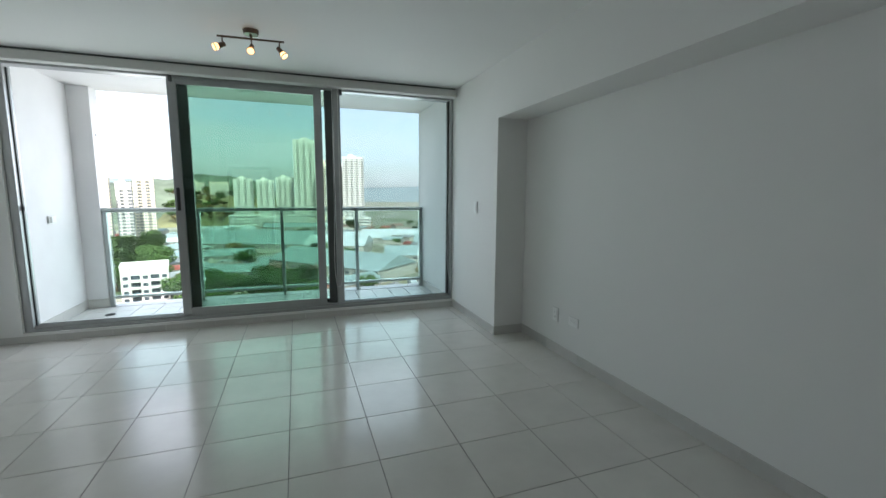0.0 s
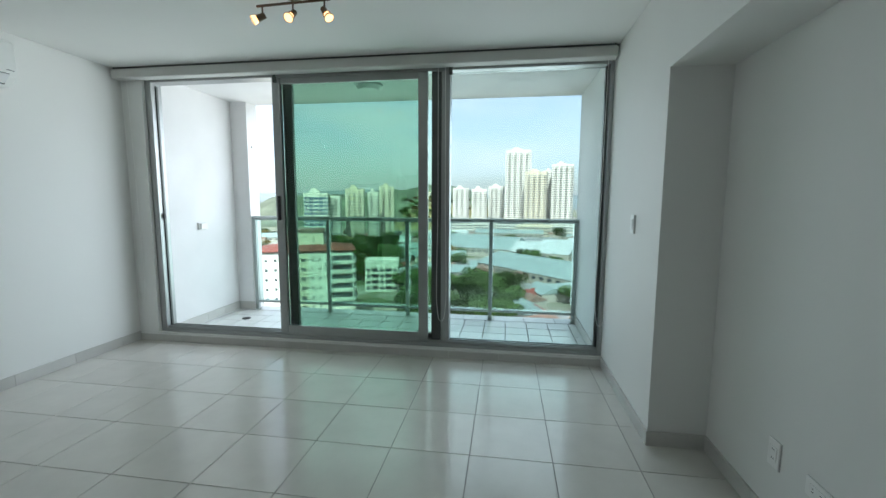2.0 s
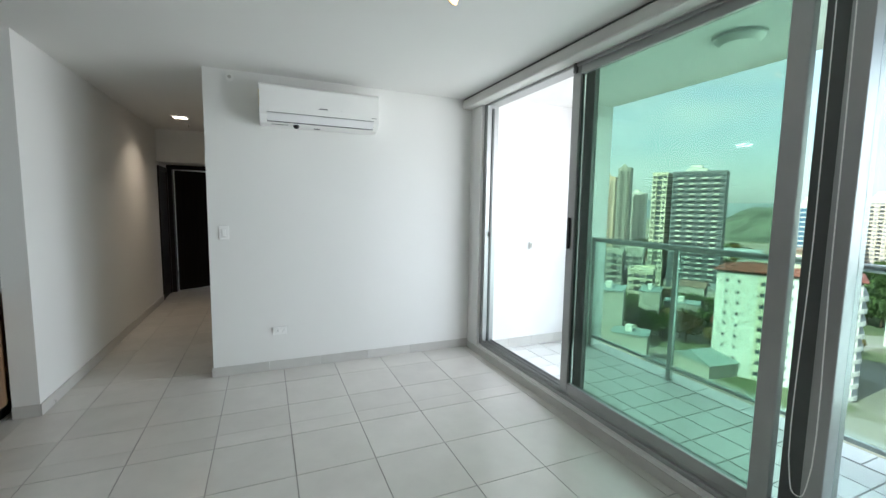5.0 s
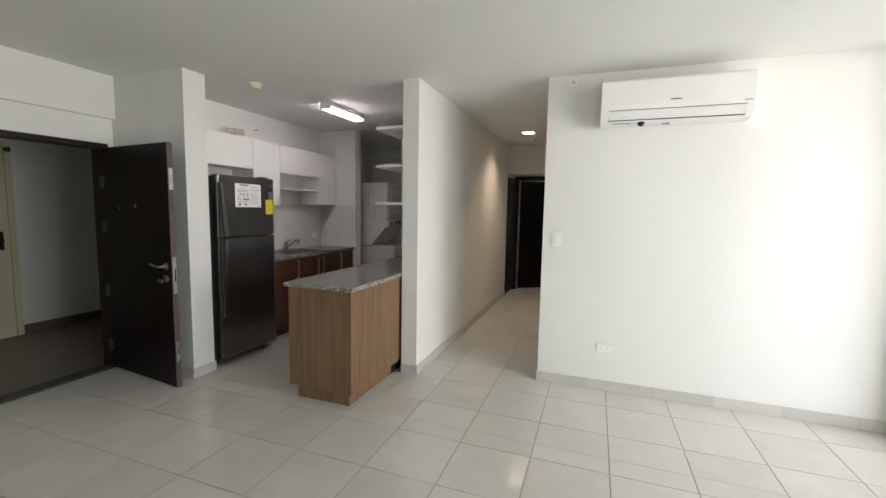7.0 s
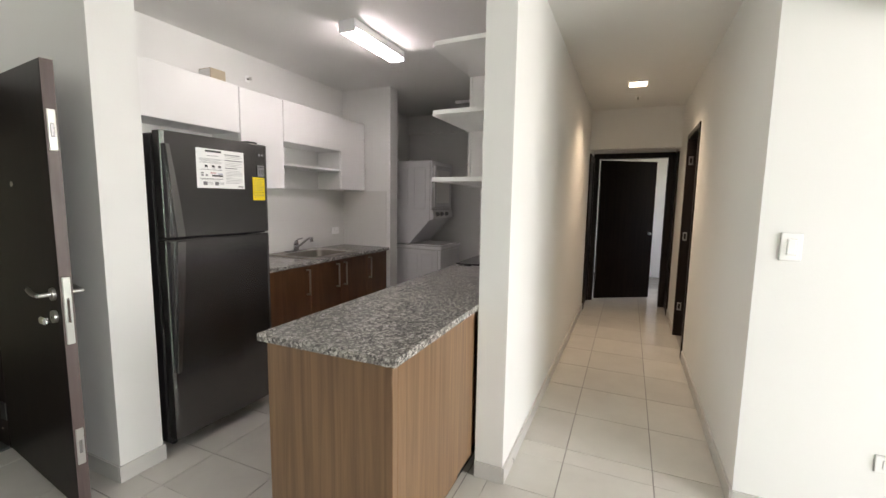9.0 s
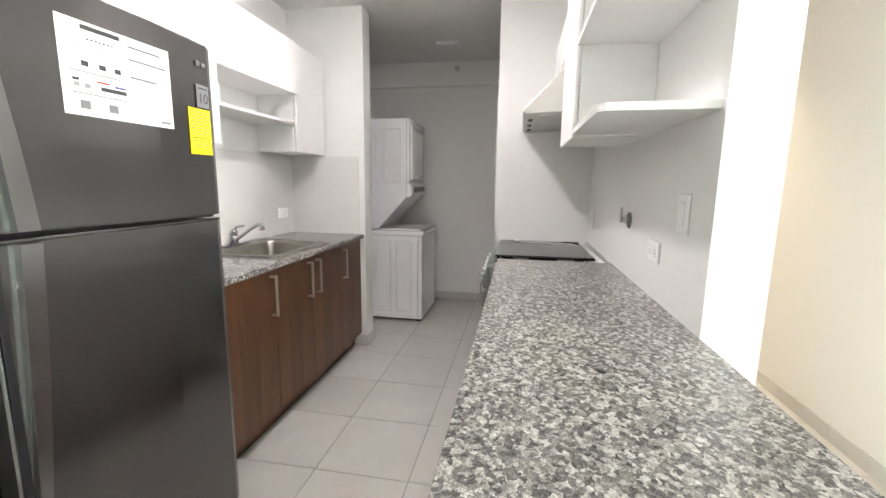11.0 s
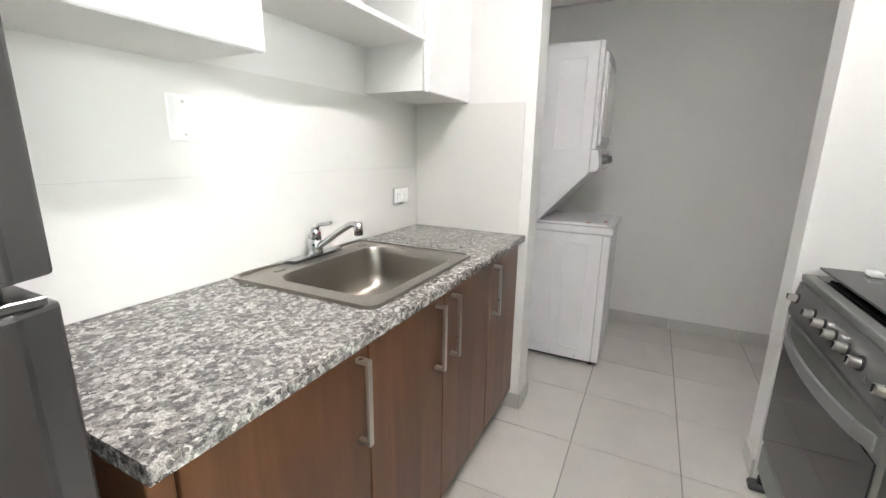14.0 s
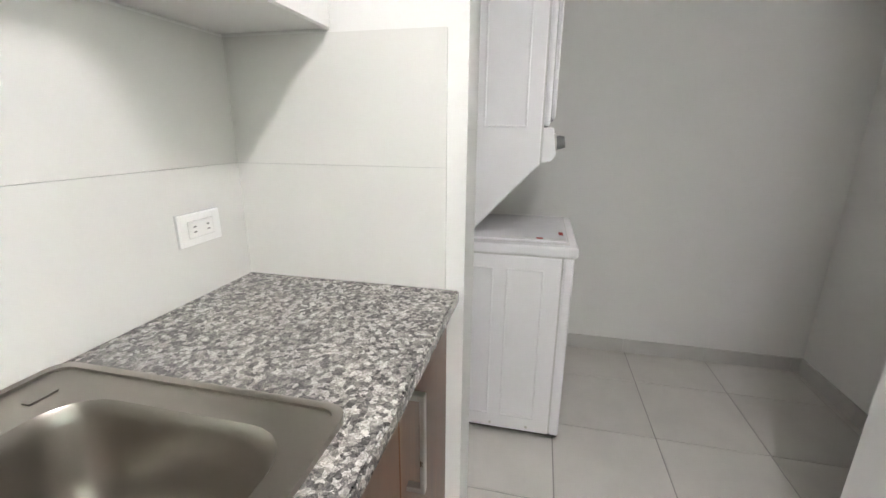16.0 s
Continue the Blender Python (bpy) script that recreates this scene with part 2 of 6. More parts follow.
INK_RED = plain("red_ink", (0.38, 0.04, 0.035), 0.7, vary=0.05)
YELLOW = plain("yellow_sticker", (0.82, 0.62, 0.008), 0.5, vary=0.03)
BACKSPLASH = floor_tile("backsplash_tile", (0.76, 0.755, 0.72), 0.2, 0.01, 0.006)
BRONZE = plain("bronze", (0.16, 0.115, 0.085), 0.35, 0.9, vary=0.1)
LAMP_WHITE = glow("fluorescent_diffuser", (0.98, 0.95, 1.0), 3.5)
LAMP_HALL = glow("hall_lamp_diffuser", (1.0, 0.86, 0.66), 0.9)
LAMP_SPOT = glow("spot_bulb", (1.0, 0.50, 0.17), 0.8)
LAMP_OFF = plain("opal_diffuser", (0.75, 0.76, 0.74), 0.4)
DETECTOR = plain("cream_plastic", (0.74, 0.69, 0.52), 0.45, vary=0.03)
CARD = plain("cardboard", (0.52, 0.44, 0.32), 0.8)
LOBBY_SKIRT = floor_tile("lobby_skirting_stone", (0.14, 0.12, 0.10), 0.3, 0.1)
LOBBY_FLOOR = floor_tile("lobby_stone", (0.22, 0.19, 0.16), 0.3, 0.1)
CREAM = plain("cream_door_paint", (0.62, 0.60, 0.42), 0.4, vary=0.03)

# ---- building helpers ----
def part(name, bm, material, parent=None, label=""):
    me = bpy.data.meshes.new(name)
    bmesh.ops.recalc_face_normals(bm, faces=bm.faces)
    bm.to_mesh(me)
    bm.free()
    me.materials.append(material)
    ob = new(name, me)
    ob.parent = parent
    if label:
        ob["label"] = label
    return ob


def box(bm, x0, x1, y0, y1, z0, z1, bevel=0.0, segments=1):
    x0, x1, y0, y1, z0, z1 = min(x0, x1), max(x0, x1), min(y0, y1), max(y0, y1), min(z0, z1), max(z0, z1)
    r = bmesh.ops.create_cube(bm, size=1)
    for v in r["verts"]:
        v.co = Vector(((x0 + x1) / 2 + v.co.x * (x1 - x0), (y0 + y1) / 2 + v.co.y * (y1 - y0), (z0 + z1) / 2 + v.co.z * (z1 - z0)))
    if bevel:
        edges = list({e for v in r["verts"] for e in v.link_edges})
        bmesh.ops.bevel(bm, geom=edges, offset=bevel, segments=segments, affect='EDGES', profile=0.5)
    return bm


def boxes(*bounds, bevel=0.0):
    bm = bmesh.new()
    for b in bounds:
        box(bm, *b, bevel=bevel)
    return bm


def tube(bm, p, q, r, r2=None, n=16, cap=True):
    p, q = Vector(p), Vector(q)
    m = Matrix.Translation((p + q) / 2) @ (q - p).to_track_quat("Z", "Y").to_matrix().to_4x4()
    bmesh.ops.create_cone(bm, cap_ends=cap, segments=n, radius1=r, radius2=r if r2 is None else r2, depth=(q - p).length, matrix=m)
    return bm


def smooth(ob):
    for p in ob.data.polygons:
        p.use_smooth = True
    return ob


def prism(bm, outline, axis, a, b):
    """A flat outline in the plane across an axis, pushed from a to b along it."""
    def place(u, v, w):
        return {"x": (w, u, v), "y": (u, w, v), "z": (u, v, w)}[axis]
    lo = [bm.verts.new(place(u, v, a)) for u, v in outline]
    hi = [bm.verts.new(place(u, v, b)) for u, v in outline]
    bm.faces.new(lo)
    bm.faces.new(hi[::-1])
    for i in range(len(lo)):
        j = (i + 1) % len(lo)
        bm.faces.new((lo[i], lo[j], hi[j], hi[i]))
    return bm


def sweep(name, points, r, material, parent=None, label="", cyclic=False):
    c = bpy.data.curves.new(name, 'CURVE')
    c.dimensions, c.bevel_depth, c.bevel_resolution, c.resolution_u = '3D', r, 3, 6
    s = c.splines.new('BEZIER')
    s.bezier_points.add(len(points) - 1)
    for bp, p in zip(s.bezier_points, points):
        bp.co = p
        bp.handle_left_type = bp.handle_right_type = 'AUTO'
    s.use_cyclic_u = cyclic
    c.use_fill_caps = True
    temp = bpy.data.objects.new(name, c)
    me = bpy.data.meshes.new_from_object(temp)
    bpy.data.objects.remove(temp)
    me.materials.append(material)
    ob = new(name, me)
    ob.parent = parent
    if label:
        ob["label"] = label
    return smooth(ob)


def thing(name, at, label, category, group="", rz=0.0, kind=""):
    ob = new(name)
    ob.matrix_basis = pose(*at, 0, 0, rz)
    ob.empty_display_size = 0.05
    return tagged(ob, label, category, group, kind)


class Local:
    """Boxes given in the place's own coordinates, made as parts of a thing that stands unturned."""
    def __init__(self, ob):
        self.ob, self.o = ob, ob.matrix_basis.translation

    def box(self, name, x0, x1, y0, y1, z0, z1, material, bevel=0.003, label="", parent=None, segments=1):
        o = self.o
        bm = box(bmesh.new(), x0 - o.x, x1 - o.x, y0 - o.y, y1 - o.y, z0 - o.z, z1 - o.z, bevel, segments)
        made = part(name, bm, material, parent or self.ob, label)
        if name == "pane":
            made.visible_shadow = False
        return made

    def tube(self, name, p, q, r, material, r2=None, label="", parent=None, n=16):
        bm = tube(bmesh.new(), Vector(p) - self.o, Vector(q) - self.o, r, r2, n)
        return part(name, bm, material, parent or self.ob, label)

    def prism(self, name, outline, axis, a, b, material, label="", parent=None, bevel=0.0):
        o = self.o
        du, dv, dw = {"x": (o.y, o.z, o.x), "y": (o.x, o.z, o.y), "z": (o.x, o.y, o.z)}[axis]
        bm = prism(bmesh.new(), [(u - du, v - dv) for u, v in outline], axis, a - dw, b - dw)
        if bevel:
            bmesh.ops.bevel(bm, geom=list(bm.edges), offset=bevel, segments=2, affect='EDGES', profile=0.5)
        return part(name, bm, material, parent or self.ob, label)

    def sweep(self, name, points, r, material, label="", parent=None):
        return sweep(name, [tuple(Vector(p) - self.o) for p in points], r, material, parent or self.ob, label)


def structure(name, bm, material, label="", category=""):
    return tagged(part(name, bm, material), label, category, kind="structure")


# ---- large structure ----
XA, XP, XR = -1.776, 2.712, 3.028      # wall with the air conditioner, pier, recess
YW, YE = 5.20, -0.94                   # window wall, entry wall
YK0, YK1 = -0.765, 1.545               # kitchen walls
YH0, YH1 = 1.695, 2.741                # hall walls
XL = -4.96                             # back of the laundry
XE = -6.0                              # end of the hall

# hall right wall with a door opening, then the wall with the air conditioner
structure("wall_air_conditioner", boxes((XA - 0.14, XA, YH1, YW + 0.22, -0.05, H)), WALL, "plain white painted wall behind the air conditioner", "wall")
structure("wall_hall_north", boxes((-3.86, XA - 0.14, YH1, YH1 + 0.14, -0.05, H), (XE, -4.70, YH1, YH1 + 0.14, -0.05, H),
                                   (-4.70, -3.86, YH1, YH1 + 0.14, 2.17, H)), WALL, "white hall wall with a doorway", "wall")
structure("wall_hall_south", boxes((XE, -1.465, YK1, YH0, -0.05, H)), WALL, "white wall between the hall and the kitchen", "wall")
structure("wall_hall_end", boxes((XE - 0.12, XE, YK1, 1.755, -0.05, H), (XE - 0.12, XE, 2.675, YH1 + 0.14, -0.05, H),
                                 (XE - 0.12, XE, 1.755, 2.675, 2.10, H)), WALL, "white end wall of the hall with a doorway", "wall")
structure("hall_beam", boxes((-5.50, -5.36, YH0, YH1, 2.13, H)), WALL, "white beam across the end of the hall", "beam")
structure("wall_kitchen_south", boxes((XL - 0.14, -0.86, YK0 - 0.15, YK0, -0.05, H)), WALL, "white kitchen wall behind the sink", "wall")
structure("wall_entry_side", boxes((-0.86, -0.650, YK0 - 0.325, -0.055, -0.05, H)), WALL, "white wall end between the entrance and the refrigerator", "wall")
structure("wall_entry", boxes((-0.650, -0.60, YE - 0.15, YE, -0.05, H), (0.34, XR + 0.15, YE - 0.15, YE, -0.05, H),
                              (-0.60, 0.34, YE - 0.15, YE, 2.03, H), (-0.650, 0.9, YE, YE + 0.05, 2.25, H)), WALL,
          "white entrance wall with a shallow beam above the door", "wall")
structure("wall_recess", boxes((XR, XR + 0.15, YE, 4.030, -0.05, H)), WALL, "white wall of the shallow recess", "wall")
structure("wall_pier", boxes((XP, XR + 0.15, 4.030, 6.70, -0.05, H)), WALL, "white pier between recess and window", "wall")
structure("recess_beam", boxes((XP, XR, YE, 4.030, 2.115, H)), WALL, "white bulkhead over the recess", "beam")
structure("wall_laundry_back", boxes((XL - 0.14, XL, YK0, YK1 + 0.1, -0.05, H)), WALL, "white back wall of the laundry", "wall")
structure("laundry_beam", boxes((XL, XL + 0.05, YK0, YK1 + 0.085, 2.37, H)), WALL, "shallow white beam in the laundry", "beam")
structure("wall_jamb_sink", boxes((-3.56, -3.41, YK0, -0.15, -0.05, H)), WALL, "white wall end beside the sink counter", "wall")
structure("wall_jamb_stove", boxes((-3.56, -3.41, 0.868, YK1, -0.05, H)), WALL, "white wall end beside the stove", "wall")
structure("wall_window", boxes((XA, -1.56, YW, YW + 0.22, -0.05, H), (-1.56, XP, YW, YW + 0.22, -0.05, 0.085),
                               (-1.56, XP, YW, YW + 0.22, 2.535, H)), WALL, "white window wall with a low kerb", "wall")
structure("ceiling", boxes((XL - 0.14, XR + 0.15, YE - 0.15, YW + 0.22, H, H + 0.15), (XE - 2.8, XL - 0.14, 0.6, 4.1, H, H + 0.15)), CEIL,
          "matt white painted ceiling", "ceiling")
# room behind the end of the hall, its unseen window added to light it
structure("wall_bedroom", boxes((XE - 2.8, XE - 2.65, 0.6, 4.1, -0.05, H), (XE - 2.65, XE - 0.12, 0.6, 0.75, -0.05, H),
                                (XE - 2.65, XE - 2.3, 3.95, 4.1, -0.05, H), (XE - 0.6, XE - 0.12, 3.95, 4.1, -0.05, H),
                                (XE - 2.3, XE - 0.6, 3.95, 4.1, -0.05, 0.9), (XE - 2.3, XE - 0.6, 3.95, 4.1, 2.2, H),
                                (XE - 0.12, XE, 0.6, YK1, -0.05, H), (XE - 0.12, XE, YH1 + 0.14, 4.1, -0.05, H)), WALL,
          "white bedroom walls", "wall")
# room behind the hall's side door
structure("wall_bathroom", boxes((-4.9, XA - 0.14, 4.0, 4.12, -0.05, H), (-5.0, -4.9, YH1 + 0.14, 4.12, -0.05, H)), WALL, "white bathroom walls", "wall")
# lobby outside the entrance
for side, bounds in (("south", (-2.2, 2.4, -3.10, -2.95, -0.05, H)), ("west", (-2.35, -2.2, -3.10, YE - 0.15, -0.05, H)),
                     ("east", (2.4, 2.55, -3.10, YE - 0.15, -0.05, H)), ("north", (-2.2, -0.86, YE - 0.27, YE - 0.15, -0.05, H))):
    structure("wall_lobby_" + side, boxes(bounds), WALL, "grey-white wall of the lobby", "wall")
structure("lobby_ceiling", boxes((-2.35, 2.55, -3.10, YE - 0.15, H, H + 0.1)), CEIL, "white lobby ceiling", "ceiling")
structure("lobby_floor", boxes((-2.35, 2.55, -3.10, YE - 0.04, -0.06, -0.004)), LOBBY_FLOOR, "dark polished lobby floor", "floor")

# ---- window and balcony ----
def window_wall():
    w = thing("window_1", (0.6, 5.27, 0.085), "wide sliding glass window in grey aluminium with green panes", "window", kind="structure")
    L = Local(w)
    fr = L.box("window_frame", -1.56, -1.495, 5.235, 5.36, 0.085, 2.535, ALU, 0.003)
    L.box("track_rib", -1.495, -1.485, 5.285, 5.31, 0.13, 2.49, ALU_DARK, 0.002, parent=fr)
    L.box("strike", -1.487, -1.474, 5.27, 5.292, 1.22, 1.27, BLACK, 0.003, parent=fr)
    L.box("window_frame", 2.682, XP, 5.235, 5.36, 0.085, 2.535, ALU, 0.003)
    L.box("window_sill", -1.495, 2.682, 5.225, 5.38, 0.085, 0.115, ALU, 0.003)
    for y in (5.25, 5.295, 5.34):
        L.box("track", -1.495, 2.70, y - 0.004, y + 0.004, 0.115, 0.140, ALU, 0.001)
    L.box("head_frame", -1.495, 2.682, 5.235, 5.36, 2.512, 2.535, ALU, 0.003)
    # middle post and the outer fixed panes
    # the dark post half and rear stiles carry their shade in the metal's colour
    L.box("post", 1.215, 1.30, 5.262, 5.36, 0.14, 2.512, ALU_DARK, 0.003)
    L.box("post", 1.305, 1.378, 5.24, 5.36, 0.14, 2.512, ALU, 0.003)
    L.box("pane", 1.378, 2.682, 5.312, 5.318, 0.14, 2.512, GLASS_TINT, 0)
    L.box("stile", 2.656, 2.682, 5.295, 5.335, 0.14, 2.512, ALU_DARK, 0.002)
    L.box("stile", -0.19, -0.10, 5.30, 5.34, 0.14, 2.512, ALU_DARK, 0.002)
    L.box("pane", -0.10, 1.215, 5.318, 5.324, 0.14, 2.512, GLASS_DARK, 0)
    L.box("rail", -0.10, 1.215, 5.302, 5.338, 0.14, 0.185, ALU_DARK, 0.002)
    # sliding leaf, pushed over the fixed pane
    s = thing("sliding_window_leaf", (0.46, 5.27, 0.14), "sliding glass leaf pushed open over the middle pane", "window leaf", kind="structure")
    S = Local(s)
    st = S.box("stile", -0.265, -0.185, 5.246, 5.290, 0.118, 2.515, ALU, 0.004)
    S.box("stile", 1.098, 1.182, 5.246, 5.290, 0.118, 2.515, ALU, 0.004)
    S.box("bottom_rail", -0.185, 1.098, 5.248, 5.288, 0.118, 0.205, ALU, 0.003)
    S.box("top_rail", -0.185, 1.098, 5.248, 5.288, 2.455, 2.515, ALU, 0.003)
    S.box("pane", -0.185, 1.098, 5.266, 5.271, 0.205, 2.455, GLASS_DARK, 0)
    S.box("handle", -0.245, -0.215, 5.232, 5.248, 1.22, 1.45, BLACK, 0.006, parent=st)
    for x in (-0.228, 1.385):
        S.box("end_cap", x - 0.014, x + 0.014, 5.225, 5.25, 2.47, 2.545, ALU_DARK, 0.003)
    b = thing("roller_blind_box", (0.48, 5.15, 2.53), "off-white roller blind cassette under the ceiling", "blind")
    B = Local(b)
    B.box("cassette", XA + 0.002, XP - 0.012, 5.09, 5.198, 2.522, 2.603, BLIND, 0.008)
    # dark strip drawn for the shadow line between cassette and ceiling
    B.box("gap_shade", XA + 0.02, XP - 0.03, 5.10, 5.198, 2.603, 2.619, ALU_DARK, 0.002)
    for n, x, z in (("a", -1.715, 0.38), ("b", 1.317, 0.34), ("c", 2.675, 0.36)):
        c = thing("blind_cord", (x, 5.19, z), "thin white loop cord of the blind", "cord", "blind cords")
        o = c.matrix_basis.translation
        pts = [(x - 0.03, 5.17, 2.53), (x - 0.032, 5.188, 1.4), (x - 0.03, 5.19, z + 0.06), (x, 5.19, z), (x + 0.03, 5.19, z + 0.06), (x + 0.032, 5.188, 1.4), (x + 0.03, 5.17, 2.53)]
        Local(c).sweep("cord", pts, 0.0022, PLASTIC)


window_wall()


def balcony():
    structure("balcony_wall_left", boxes((-1.90, -1.56, YW + 0.22, 6.70, -0.4, H)), BALC_WALL, "white plastered balcony side wall", "wall")
    structure("balcony_pilaster", boxes((-1.56, -1.345, 6.49, 6.70, -0.4, H)), BALC_WALL, "white stained pilaster at the balcony edge", "pilaster")
    structure("balcony_wall_right", boxes((2.700, XP, YW + 0.22, 6.70, -0.4, H)), BALC_WALL, "white plastered balcony side wall", "wall")
    structure("balcony_ceiling", boxes((-1.90, 3.2, YW + 0.22, 6.70, H, H + 0.15)), BALC_WALL, "white plastered balcony ceiling", "ceiling")
    structure("balcony_slab", boxes((-1.90, 3.2, YW + 0.20, 6.70, -0.4, -0.03)), BALC_GROUT, "dark-jointed balcony floor slab", "floor")
    r = thing("balcony_railing", (0.68, 6.53, 0.0), "balcony railing of grey aluminium with pale green glass", "railing")
    R = Local(r)
    R.tube("top_rail", (-1.345, 6.53, 1.185), (2.700, 6.53, 1.185), 0.026, RAIL_ALU)
    R.box("bottom_rail", -1.345, 2.700, 6.515, 6.545, 0.085, 0.115, RAIL_ALU, 0.003)
    xs = [-1.32, -0.325, 0.69, 1.705, 2.672]
    for x in xs:
        p = R.box("post", x - 0.022, x + 0.022, 6.51, 6.55, -0.010, 1.165, RAIL_ALU, 0.004)
        R.box("foot_plate", x - 0.04, x + 0.04, 6.485, 6.575, -0.018, -0.008, RAIL_ALU, 0.002, parent=p)
    for a, b in zip(xs, xs[1:]):
        R.box("pane", a + 0.022, b - 0.022, 6.617, 6.533, 0.115, 1.160, GLASS_RAIL, 0)
    j = thing("outdoor_socket", (-1.56, 5.89, 1.07), "white weatherproof socket on the balcony wall", "socket")
    J = Local(j)
    # grey rim painted as shade round the plate
    J.box("shade_rim", -1.56, -1.556, 5.818, 5.962, 1.070, 1.153, EDGE_SHADE, 0)
    pl = J.box("plate", -1.556, -1.542, 5.82, 5.96, 1.072, 1.151, PLASTIC, 0.004)
    J.box("cover", -1.542, -1.524, 5.835, 5.895, 1.08, 1.143, PLASTIC, 0.004, parent=pl)
    d = thing("floor_drain", (-1.20, 6.09, -0.012), "round dark metal floor drain between balcony tiles", "drain")
    D = Local(d)
    D.tube("ring", (-1.20, 6.09, -0.014), (-1.20, 6.09, -0.004), 0.05, ALU_DARK, n=24)
    D.tube("grate", (-1.20, 6.09, -0.006), (-1.20, 6.09, -0.001), 0.038, BLACK, n=24)
    l = thing("balcony_ceiling_lamp", (0.416, 5.98, H), "flat round opal balcony ceiling lamp, unlit", "lamp")
    K = Local(l)
    K.tube("base", (0.416, 5.98, H - 0.02), (0.416, 5.98, H), 0.15, RAIL_ALU, n=32)
    K.tube("shade", (0.416, 5.98, H - 0.055), (0.416, 5.98, H - 0.02), 0.105, LAMP_OFF, 0.14, n=32)
    for z, y in ((2.08, 6.57), (0.95, 6.57), (0.22, 6.57), (0.52, 6.555)):
        a = thing("anchor_hole", (-1.345, y, z), "rusty anchor hole in the white pilaster", "wall fixing", "anchor holes")
        Local(a).tube("plug", (-1.35, y, z), (-1.341, y, z), 0.012, ALU_DARK, n=10)


balcony()


# ---- living room fixtures ----
def switch(at, normal, label="white rocker light switch on the wall", n=1):
    """A wall plate; normal is the way that it faces, along x or y."""
    w = 0.072 * n if n > 1 else 0.076
    t = thing("light_switch", at, label, "switch", rz={"+x": 90, "-x": -90, "+y": 180, "-y": 0}[normal])
    # rim and rocker outline carry the plate's edge shade in their colour
    part("shade_rim", box(bmesh.new(), -w / 2 - 0.0015, w / 2 + 0.0015, -0.003, 0, -0.0615, 0.0615), EDGE_SHADE, t)
    pl = part("plate", box(bmesh.new(), -w / 2, w / 2, -0.011, -0.003, -0.06, 0.06, 0.003, 2), PLASTIC, t)
    for i in range(n):
        x = (i - (n - 1) / 2) * 0.045
        part("rocker_gap", box(bmesh.new(), x - 0.0175, x + 0.0175, -0.0115, -0.010, -0.0355, 0.0355), EDGE_SHADE, pl)
        part("rocker", box(bmesh.new(), x - 0.016, x + 0.016, -0.016, -0.010, -0.034, 0.034, 0.003), PLASTIC, pl)
    return t


def socket(at, normal, label="white double wall socket set low in the wall", wide=True):
    t = thing("wall_socket", at, label, "socket", rz={"+x": 90, "-x": -90, "+y": 180, "-y": 0}[normal])
    w, h = (0.062, 0.037) if wide else (0.037, 0.06)
    # grey outlines stand for shade at the plate and face edges
    part("shade_rim", box(bmesh.new(), -w - 0.0015, w + 0.0015, -0.003, 0, -h - 0.0015, h + 0.0015), EDGE_SHADE, t)
    pl = part("plate", box(bmesh.new(), -w, w, -0.0085, -0.003, -h, h, 0.003, 2), PLASTIC, t)
    part("face_gap", box(bmesh.new(), -w * 0.6 - 0.0012, w * 0.6 + 0.0012, -0.0088, -0.008, -h * 0.5 - 0.0012, h * 0.5 + 0.0012), EDGE_SHADE, pl)
    face = part("face", box(bmesh.new(), -w * 0.6, w * 0.6, -0.0105, -0.008, -h * 0.5, h * 0.5, 0.002), PLASTIC, pl)
    for s in (-1, 1):
        for k in (-0.006, 0.006):
            c = s * 0.02
            if wide:
                part("slot", box(bmesh.new(), c - 0.004, c + 0.004, -0.0112, -0.0100, k - 0.0012, k + 0.0012), INK, pl)
            else:
                part("slot", box(bmesh.new(), k - 0.0012, k + 0.0012, -0.0112, -0.0100, c - 0.004, c + 0.004), INK, pl)
    return t


switch((XA, 2.86, 1.265), "+x")
switch((XP, 4.515, 1.262), "-x")
socket((XA, 3.287, 0.365), "+x")
socket((XR, 3.445, 0.345), "-x", "white wall socket low in the recess wall", False)
socket((XR, 3.19, 0.345), "-x", "white double wall socket in the recess wall")


